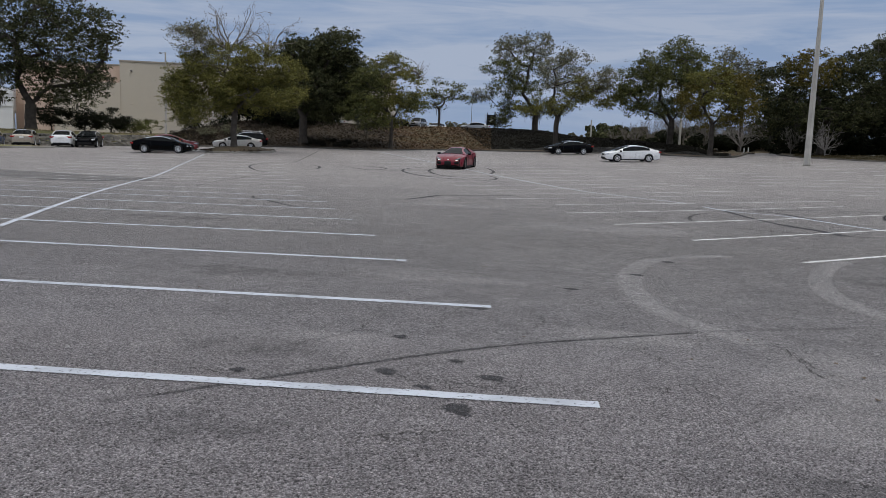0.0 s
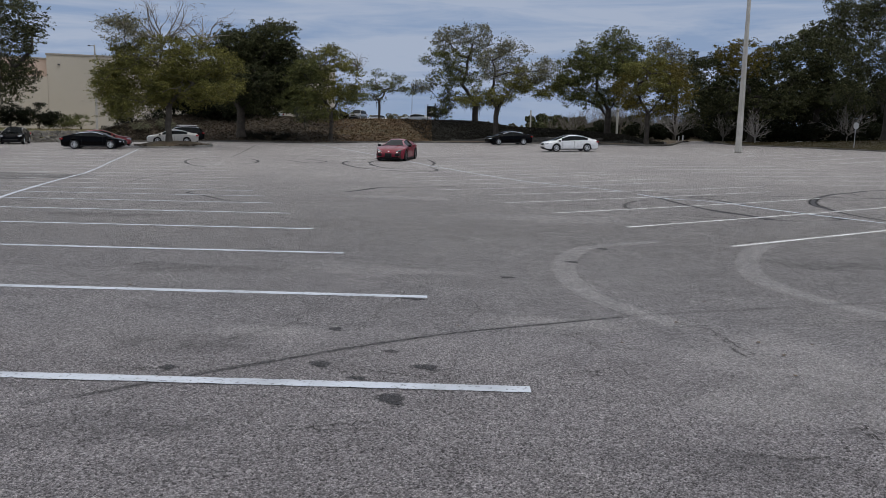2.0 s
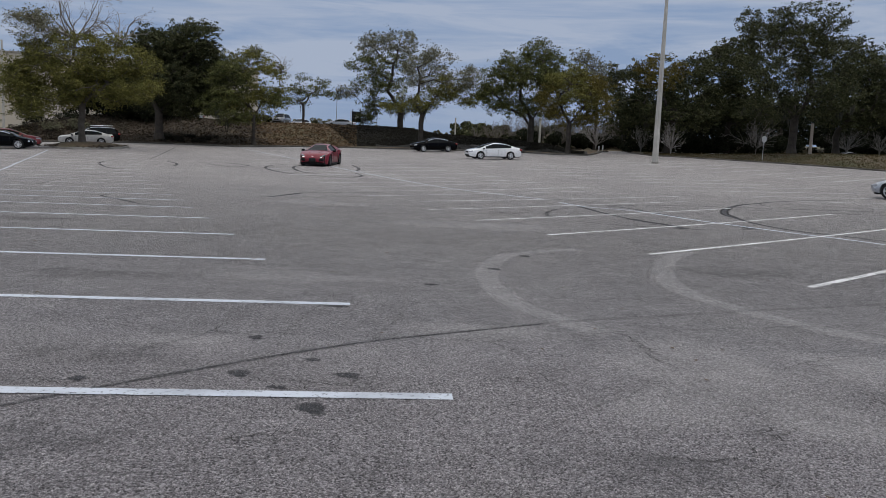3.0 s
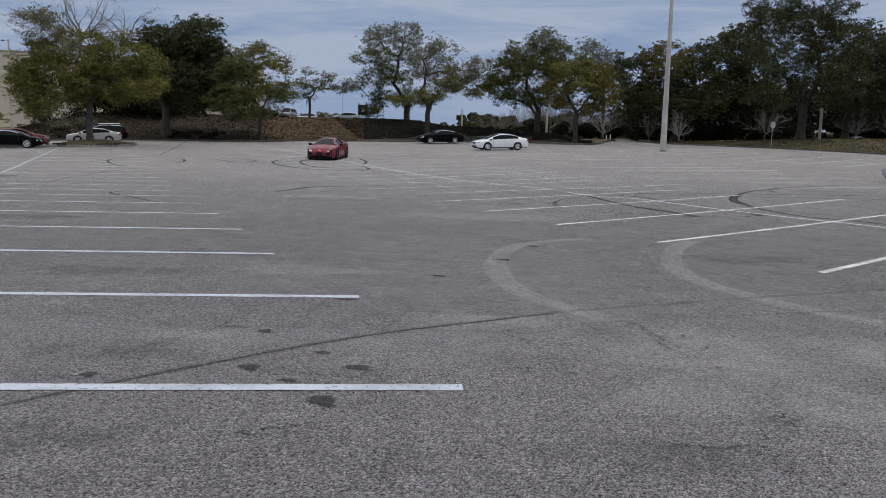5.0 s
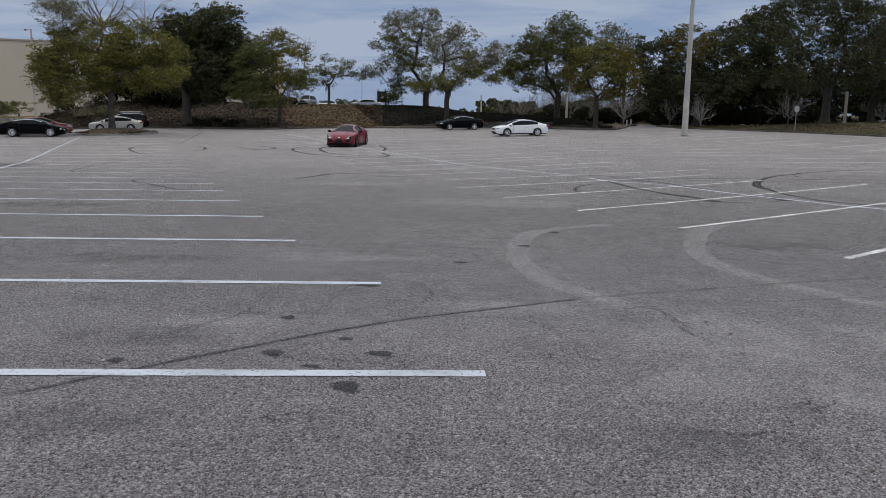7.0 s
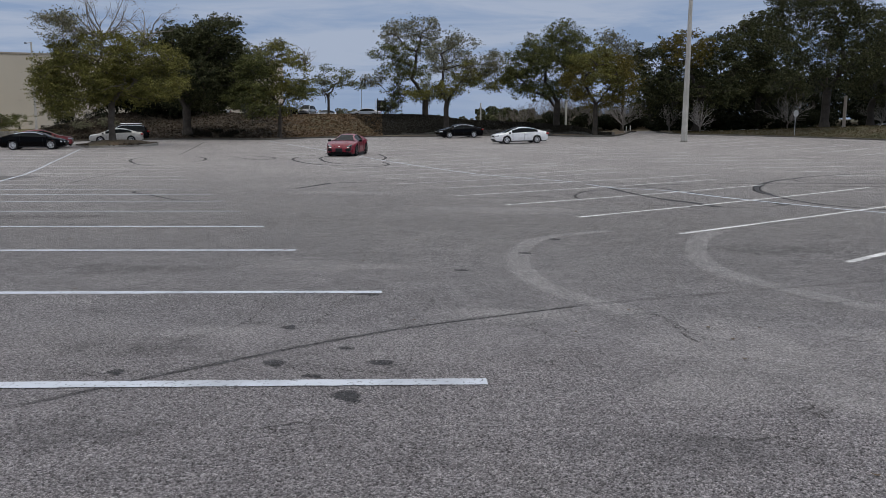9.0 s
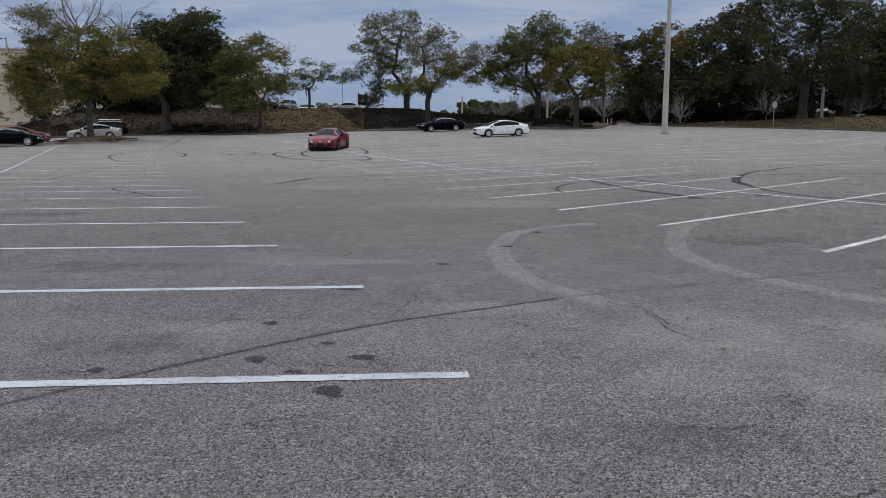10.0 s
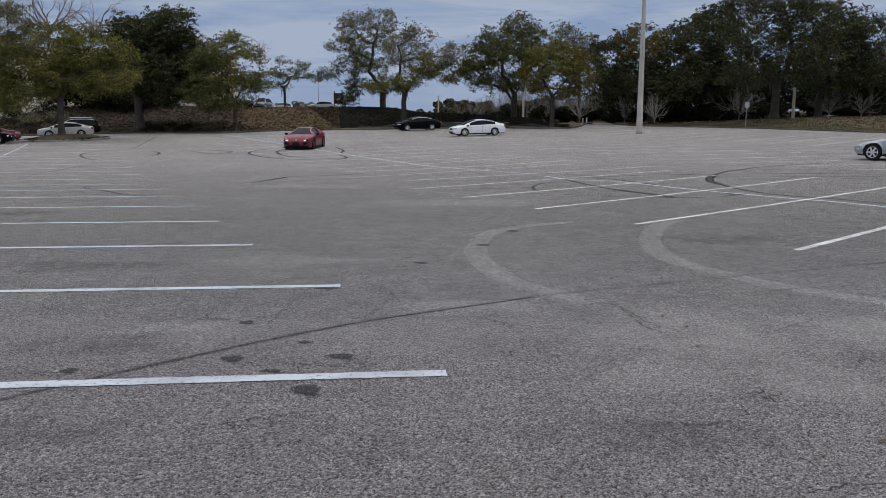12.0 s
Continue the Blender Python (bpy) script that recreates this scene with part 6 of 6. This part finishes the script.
def car(name, label, cat, x, y, z, heading, paint, L, W, H, top, belt, roof, base, tip, wheels, r, sill=0.24, inset=0.20, spokes=10, rim="rim", roof_paint=None,
        pillars=(), side=(0.0, 0.0), nose=0.10, tail=0.08, detail=True, flare=0.0, lights=True, group="", rails=False, pitch=0.0, taper=0.16, size=1.0):
    """A car. All lengths in metres, x from the tail (-) to the nose (+).
    top: height of bonnet, waist and boot along x; belt: waist height; roof: roof line along x; base, tip: x where the
    windscreen and the rear window meet the body; wheels: x of the axles; side: x range of the side windows."""
    stand = pose(x, y, z)
    if abs(z - float(lot_z(x, y))) < 0.15:
        slope = Vector((float(lot_z(x - 1.5, y) - lot_z(x + 1.5, y)) / 3, float(lot_z(x, y - 1.5) - lot_z(x, y + 1.5)) / 3, 1))
        stand = stand @ Vector((0, 0, 1)).rotation_difference(slope).to_matrix().to_4x4()
    car_ = thing(name, stand @ pose(0, 0, 0, 0, pitch, heading) @ Matrix.Scale(size, 4), label, cat, group)
    hw, P = W / 2, M[paint]
    xs = sorted(set([round(v, 3) for v in np.linspace(-L / 2, L / 2, 76)] + [round(w_ + r * 1.16 * math.cos(t), 3) for w_ in wheels for t in np.linspace(0, math.pi, 15)]))
    rows = []
    for s in xs:
        e = abs(2 * s / L)
        plan = 1 - (taper if s > 0 else 0.11) * max(0, (e - 0.62) / 0.38) ** 2.2
        w = hw * plan
        fl = sum(flare * math.exp(-((s - w_) / 0.45) ** 2) for w_ in wheels)
        w = w - flare + fl
        f_end = max(0, (s - (L / 2 - nose)) / nose) if s > 0 else max(0, (-s - (L / 2 - tail)) / tail)
        zt = eased(top, s) - 0.10 * f_end ** 2
        zb = sill + 0.05 * max(0, e - 0.8) / 0.2 + 0.06 * f_end
        arch = 0.0
        for w_ in wheels:
            if abs(s - w_) < r * 1.16:
                arch = max(arch, r + math.sqrt((r * 1.16) ** 2 - (s - w_) ** 2))
        bt = min(curve(belt, s), zt - 0.02)
        low = max(zb, min(arch, bt - 0.08))
        m1, m2 = max(low + 0.02, zb + 0.18), max(low + 0.04, zb + (bt - zb) * 0.62)
        q = 1 - 0.05 * f_end
        rows.append([(s, (w - 0.16) * q, low + 0.03), (s, (w - 0.035) * q, low), (s, w * q, m1), (s, (w - 0.012) * q, m2), (s, (w - 0.045) * q, max(bt, low + 0.06)),
                     (s, (w - 0.15) * q, max(zt - 0.03, low + 0.08)), (s, w * 0.55 * q, max(zt + 0.012, low + 0.09)), (s, 0, max(zt + 0.02, low + 0.1))])
    body = smooth(part("body", loft(rows), P, car_), 40)
    # underbody and wheel housings
    part("underbody", box_bm(-L / 2 + 0.15, L / 2 - 0.15, -hw + 0.2, hw - 0.2, sill - 0.06, min(r * 2.2, 0.62), 0.03), M["trim_black"], car_)
    # cabin: roof and pillars, with the glass as panels of their own
    n = 40
    us = sorted(set([round(v, 3) for v in np.linspace(tip, base, n)]))
    sec = []
    for s in us:
        zt = eased(top, s)
        zr = max(zt, eased(roof, s, 0.08))
        bt = min(curve(belt, s), zt)
        w = hw - 0.06 - flare
        rise = max(0.0, zr - bt)
        k = min(1, rise / (H * 0.26))
        wr = w - 0.04 - inset * k
        sec.append([(s, w, bt - 0.03), (s, w - 0.02, bt + 0.03 * k), (s, wr + 0.05, bt + rise * 0.86), (s, wr - 0.05, bt + rise * 0.965), (s, wr * 0.5, zr + 0.006), (s, 0, zr + 0.012)])
    peak = max(p[-1][2] for p in sec)
    screen = [i for i in range(len(us)) if us[i] > 0 and sec[i][-1][2] < peak - 0.035]
    rear = [i for i in range(len(us)) if us[i] < 0 and sec[i][-1][2] < peak - 0.07]
    sets = {"roof": [], "windscreen": [], "rear_window": [], "side_window": []}
    bms = {}
    for i in range(len(us) - 1):
        mid = (us[i] + us[i + 1]) / 2
        for j in range(5):
            if j >= 3 and i in screen and i + 1 in screen + [len(us) - 1]:
                key = "windscreen"
            elif j >= 3 and i in rear and (i + 1 in rear):
                key = "rear_window"
            elif j == 1 and side[0] < mid < side[1] and not any(abs(mid - p) < 0.05 for p in pillars):
                key = "side_window_%d" % sum(mid > p for p in pillars)
            elif j == 1 and side[0] < mid < side[1]:
                key = "door_pillar_%d" % sum(mid > p for p in pillars)
            else:
                key = "roof"
            for sg in (-1, 1):
                k2 = key + ("" if key in ("roof", "windscreen", "rear_window") else "_%d" % (sg + 1))
                bm = bms.setdefault(k2, (bmesh.new(), {}))
                quad = []
                for a, b in ((i, j), (i, j + 1), (i + 1, j + 1), (i + 1, j)):
                    px, py, pz = sec[a][b]
                    kk = (a, b, sg if py > 1e-6 else 0)
                    if kk not in bm[1]:
                        bm[1][kk] = bm[0].verts.new((px, sg * py, pz))
                    quad.append(bm[1][kk])
                if len(set(quad)) > 2:
                    bm[0].faces.new(quad if sg > 0 else quad[::-1])
    for key, (bm, _) in sorted(bms.items()):
        bmesh.ops.recalc_face_normals(bm, faces=bm.faces[:])
        nm = "side_window" if key.startswith("side") else "door_pillar" if key.startswith("door") else key
        ob = part(nm, bm, (M[roof_paint] if roof_paint else P) if nm == "roof" else M["trim_black"] if nm == "door_pillar" else M["glass"], car_, "black folding cloth roof" if nm == "roof" and roof_paint == "cloth" else "")
        smooth(ob, 50)
    # bright trim along the top of the side windows
    if detail and not roof_paint and lights:
        for sg in (-1, 1):
            run = [i for i in range(len(us)) if side[0] <= us[i] <= side[1]]
            bm = bmesh.new()
            prev = None
            for i in run:
                px, py, pz = sec[i][2]
                ring = [bm.verts.new((px, sg * (py + o), pz + h)) for o, h in ((-0.005, -0.026), (0.022, -0.022), (0.016, 0.026), (-0.005, 0.026))]
                if prev:
                    for q in range(4):
                        bm.faces.new((prev[q], prev[(q + 1) % 4], ring[(q + 1) % 4], ring[q]))
                prev = ring
            bmesh.ops.recalc_face_normals(bm, faces=bm.faces[:])
            part("window_trim", bm, M["chrome"], car_, "thin bright window trim")
    # seats and dashboard behind the glass
    seats = bmesh.new()
    for sx in ((base + tip) / 2 + 0.25, (base + tip) / 2 - 0.65):
        for sy in (-0.36, 0.36):
            box_bm(sx - 0.28, sx - 0.12, sy - 0.24, sy + 0.24, 0.45, min(peak - 0.2, 1.12), 0.05, seats)
    box_bm(base - 0.75, base - 0.45, -hw + 0.22, hw - 0.22, 0.5, curve(top, base) - 0.06, 0.04, seats)
    part("seats", seats, M["cabin"], car_)
    for wx in wheels:
        for sg in (-1, 1):
            wheel(car_, wx, sg * (hw - 0.125), r, 0.22, spokes, M[rim], sg)
    F, T = L / 2, -L / 2
    for sg in (-1, 1):
        pad(car_, "mirror", (base - 0.32, sg * (hw + 0.05), curve(belt, base - 0.3) + 0.06), (0.14, 0.2, 0.13), M["trim_black"] if not roof_paint else P)
        if not detail:
            continue
        for hx in ([p - 0.12 for p in pillars] or [side[0] + 0.25]):
            pad(car_, "door_handle", (hx, sg * (hw - 0.012), curve(belt, hx) - 0.13), (0.19, 0.035, 0.03), P)
        # door seams
        for dx in [side[1] - 0.05, *pillars, side[0] + 0.12]:
            if min(abs(dx - w_) for w_ in wheels) > r * 1.2:
                ob = part("door_seam", box_bm(-0.006, 0.006, -0.006, 0.006, sill + 0.1, curve(belt, dx) - 0.05), M["trim_black"], car_)
                ob.location = (dx, sg * (hw - 0.008 - flare * 0.7), 0)
        part("sill_trim", box_bm(wheels[0] + r * 1.2, wheels[1] - r * 1.2, sg * (hw - 0.06) - 0.03, sg * (hw - 0.06) + 0.03, sill - 0.05, sill + 0.04, 0.015), M["trim_black"], car_)
    if lights:
        zn, zr_ = curve(top, F - 0.12) - 0.14, curve(top, T + 0.1) - 0.17
        for sg in (-1, 1):
            pad(car_, "headlight", (F - 0.22, sg * (hw - 0.33), zn + 0.02), (0.36, 0.40, 0.12), M["lamp_clear"], -sg * 30, 12)
            pad(car_, "tail_light", (T + 0.09, sg * (hw - 0.24), zr_), (0.22, 0.42, 0.15), M["lamp_red"], sg * 16)
        pad(car_, "grille", (F - 0.035, 0, zn - 0.03), (0.1, 0.78, 0.16), M["trim_black"], 0, 8)
        pad(car_, "lower_grille", (F - 0.04, 0, 0.37), (0.12, 1.15, 0.15), M["trim_black"])
        pad(car_, "plate", (T + 0.0, 0, zr_ - 0.06), (0.05, 0.34, 0.15), M["white_panel"], label="blank pale licence plate", bevel=0.1)
        pad(car_, "bumper_insert", (T + 0.06, 0, sill + 0.08), (0.16, 1.3, 0.14), M["trim_black"])
    if rails:
        for sg in (-1, 1):
            pad(car_, "roof_rail", ((base + tip) / 2 - 0.3, sg * (hw - inset - 0.16), peak + 0.05), (1.9, 0.05, 0.05), M["chrome"])
    return car_


SEDAN = dict(L=4.85, W=1.84, H=1.46, top=((-2.43, 0.92), (-2.32, 1.04), (-1.7, 1.08), (-1.2, 1.06), (0.9, 1.0), (1.4, 0.97), (1.9, 0.90), (2.28, 0.83), (2.43, 0.77)),
             belt=((-2.43, 0.86), (-1.4, 1.0), (0.9, 0.92), (1.6, 0.86), (2.43, 0.70)),
             roof=((-2.1, 1.06), (-1.7, 1.16), (-1.0, 1.375), (-0.35, 1.455), (0.2, 1.44), (0.75, 1.27), (1.5, 0.97)), base=1.48, tip=-2.1,
             wheels=(-1.38, 1.42), r=0.345, pillars=(-0.2,), side=(-1.45, 0.92), flare=0.015)
COUPE = dict(SEDAN, L=4.55, W=1.80, H=1.36, wheels=(-1.28, 1.32), top=((-2.28, 0.84), (-2.15, 0.98), (-1.5, 1.02), (-1.1, 1.01), (0.85, 0.93), (1.35, 0.88), (2.0, 0.75), (2.28, 0.62)), roof=((-2.0, 1.0), (-1.6, 1.10), (-0.8, 1.30), (-0.1, 1.36), (0.3, 1.32), (0.8, 1.14), (1.3, 0.90)), tip=-2.0, base=1.3, pillars=(-0.75,), side=(-1.2, 0.85))
SUV = dict(L=4.7, W=1.86, H=1.72, top=((-2.35, 1.0), (-2.25, 1.14), (-1.2, 1.16), (0.9, 1.1), (1.4, 1.05), (2.1, 0.94), (2.35, 0.76)),
           belt=((-2.35, 1.0), (0.9, 1.02), (2.35, 0.7)), roof=((-2.25, 1.15), (-2.05, 1.5), (-1.7, 1.68), (-0.2, 1.72), (0.35, 1.67), (0.8, 1.42), (1.25, 1.08)), base=1.25, tip=-2.25,
           wheels=(-1.32, 1.36), r=0.36, pillars=(-0.2, -1.15), side=(-1.95, 0.85), sill=0.3)
HATCH = dict(SEDAN, L=4.1, W=1.75, H=1.5, top=((-2.05, 0.9), (-1.95, 1.02), (0.8, 0.98), (1.3, 0.92), (1.85, 0.8), (2.05, 0.66)), belt=((-2.05, 0.9), (0.8, 0.92), (2.05, 0.62)),
             roof=((-1.98, 1.02), (-1.75, 1.3), (-1.3, 1.46), (0.0, 1.5), (0.5, 1.4), (1.15, 0.95)), base=1.15, tip=-1.98, wheels=(-1.25, 1.25), r=0.31, pillars=(-0.25,), side=(-1.5, 0.75))


def on_lot(x, y):
    return float(lot_z(x, y))


car("sedan", "white four-door sedan parked on the asphalt", "car", 5.5, 64.4, on_lot(5.5, 64.4), 194, "car_white", spokes=9, size=0.91, **SEDAN)
car("sedan", "black four-door sedan parked at the foot of the slope", "car", 0.75, 77.2, on_lot(0.75, 77.2), 200, "car_black", spokes=9, size=0.91, **SEDAN)
car("coupe", "black two-door coupe parked on the asphalt", "car", -30.0, 56.6, on_lot(-30.0, 56.6), 15, "car_black", spokes=9, size=0.95, **COUPE)
car("sedan", "dull red sedan parked close behind a black coupe", "car", -31.2, 59.8, on_lot(-31.2, 59.8) + 0.03, 22, "car_orange", size=0.92, detail=False, **SEDAN)
# painted greyer than white for the tree shade it stands in
car("sedan", "white sedan, greyed for tree shade, parked behind a tree on its island", "car", -29.7, 70.0, on_lot(-29.7, 70.0) + 0.02, 198, "car_white_shaded", spokes=9, size=0.9, **SEDAN)
car("suv", "black sport utility car with bright roof rails", "car", -31.0, 74.6, on_lot(-31.0, 74.6) + 0.05, 212, "car_black", rails=True, size=0.92, **SUV)
car("hatchback", "blue hatchback parked behind a grass island", "car", -48.6, 61.9, on_lot(-48.6, 61.9), 121, "car_blue", **HATCH)
car("sedan", "beige older sedan parked with its tail outward", "car", -46.5, 63.5, on_lot(-46.5, 63.5) + 0.04, 118, "car_tan", **SEDAN)
car("sedan", "white sedan parked with its tail outward", "car", -44.2, 65.6, on_lot(-44.2, 65.6) + 0.02, 116, "car_white", **SEDAN)
car("sedan", "black sedan parked with its nose outward", "car", -42.4, 66.5, on_lot(-42.4, 66.5), 293, "car_black", **SEDAN)
for nm, lb, cx, cy, hd, pt, kind in (("sedan", "dark sedan parked above the slope", -20.3, 98.2, 250, "car_black", SEDAN), ("suv", "grey sport utility car parked above the slope", -18.0, 98.8, 262, "car_grey", SUV),
                                     ("sedan", "white sedan parked above the slope", -15.7, 99.6, 255, "car_white", SEDAN), ("sedan", "silver sedan parked above the dark slope", -11.0, 101.5, 186, "car_silver", SEDAN),
                                     ("sedan", "white sedan half hidden above the slope", -29.0, 97.0, 200, "car_white", SEDAN), ("sedan", "white sedan passing under the trees", 30.1, 82.7, 200, "car_white", SEDAN), ("sedan", "silver sedan passing beyond the verge trees", 41.7, 77.5, 200, "car_silver", SEDAN)):
    car(nm, lb, "car", cx, cy, land_at(cx, cy) - {"dark": 0.05, "grey": 0.05, "white": 0.5, "silver": 0.2}[lb.split()[0]] - (0.45 if "passing" in lb else 0), hd, pt, detail=False, size=0.78, **kind)

# silver roadster with a folding roof
roadster = car("roadster", "silver two-seat roadster with a raised black cloth roof", "car", 20.2, 30.6, on_lot(20.2, 30.6), 124, "car_silver", L=4.31, W=1.84, H=1.31,
               top=((-2.15, 0.82), (-2.0, 0.93), (-1.2, 0.96), (-0.6, 0.95), (0.5, 0.92), (1.2, 0.86), (1.7, 0.77), (2.0, 0.68), (2.15, 0.58)),
               belt=((-2.15, 0.76), (-1.3, 0.90), (0.6, 0.84), (1.4, 0.76), (2.15, 0.5)),
               roof=((-1.55, 0.95), (-1.25, 1.08), (-0.6, 1.27), (-0.2, 1.31), (0.1, 1.27), (0.85, 0.91)), base=0.85, tip=-1.55,
               wheels=(-1.30, 1.33), r=0.335, spokes=6, rim="rim", roof_paint="cloth", pillars=(), side=(-0.55, 0.62), flare=0.03, inset=0.24)

# red sports coupe
RX, RY = -6.5, 49.6
red = car("sports_coupe", "deep red low sports coupe standing on the asphalt", "car", RX, RY, on_lot(RX, RY), 263, "car_red", L=4.38, W=1.86, H=1.29,
          top=((-2.19, 0.84), (-2.1, 0.95), (-1.6, 0.98), (-0.8, 0.95), (0.45, 0.93), (1.1, 0.89), (1.6, 0.81), (1.95, 0.72), (2.12, 0.64), (2.19, 0.56)),
          belt=((-2.19, 0.80), (-1.3, 0.93), (0.5, 0.85), (1.25, 0.84), (1.7, 0.72), (2.19, 0.48)),
          roof=((-1.95, 0.97), (-1.5, 1.08), (-0.8, 1.24), (-0.25, 1.29), (0.1, 1.26), (0.45, 1.14), (0.98, 0.92)), base=0.98, tip=-1.95,
          wheels=(-1.22, 1.25), r=0.345, spokes=5, rim="rim_dark", pillars=(), side=(-0.75, 0.55), flare=0.07, inset=0.31, lights=False, nose=0.40, taper=0.20, sill=0.15)
for sg in (-1, 1):
    hl = pad(red, "headlight", (1.96, sg * 0.56, 0.625), (0.36, 0.30, 0.075), M["lamp_dark"], -sg * 34, 17, sg * 7, "swept smoky glass headlight")
    pad(hl, "light_strip", (0.165, 0, -0.026), (0.06, 0.32, 0.026), M["lamp_on"], 0, 0, 0, "lit white running light")
    pad(red, "side_intake", (2.115, sg * 0.50, 0.395), (0.20, 0.40, 0.185), M["trim_black"], -sg * 20, 0, sg * 8, "deep black air intake")
    pad(red, "intake_rim", (2.15, sg * 0.50, 0.285), (0.16, 0.42, 0.03), M["car_red"], -sg * 20)
    pad(red, "tail_light", (-2.06, sg * 0.62, 0.81), (0.16, 0.34, 0.08), M["lamp_red"], sg * 18)
    pad(red, "splitter", (2.03, sg * 0.42, 0.165), (0.24, 0.80, 0.03), M["trim_black"], -sg * 12)
    pad(red, "bonnet_crease", (1.35, sg * 0.34, 0.872), (0.9, 0.025, 0.02), M["car_red"], -sg * 6, 9)
    pad(red, "side_skirt", (0.0, sg * 0.84, 0.17), (1.7, 0.08, 0.04), M["trim_black"])
pad(red, "grille", (2.15, 0, 0.375), (0.14, 0.42, 0.25), M["trim_black"], 0, -6, 0, "wide black centre grille")
pad(red, "badge", (2.115, 0, 0.585), (0.05, 0.10, 0.05), M["chrome"], 0, 45, 0, "small chrome oval badge", 0.45)
pad(red, "spoiler", (-2.02, 0, 0.965), (0.2, 0.9, 0.03), M["car_red"], 0, -8)
pad(red, "diffuser", (-2.02, 0, 0.26), (0.2, 1.1, 0.14), M["trim_black"])
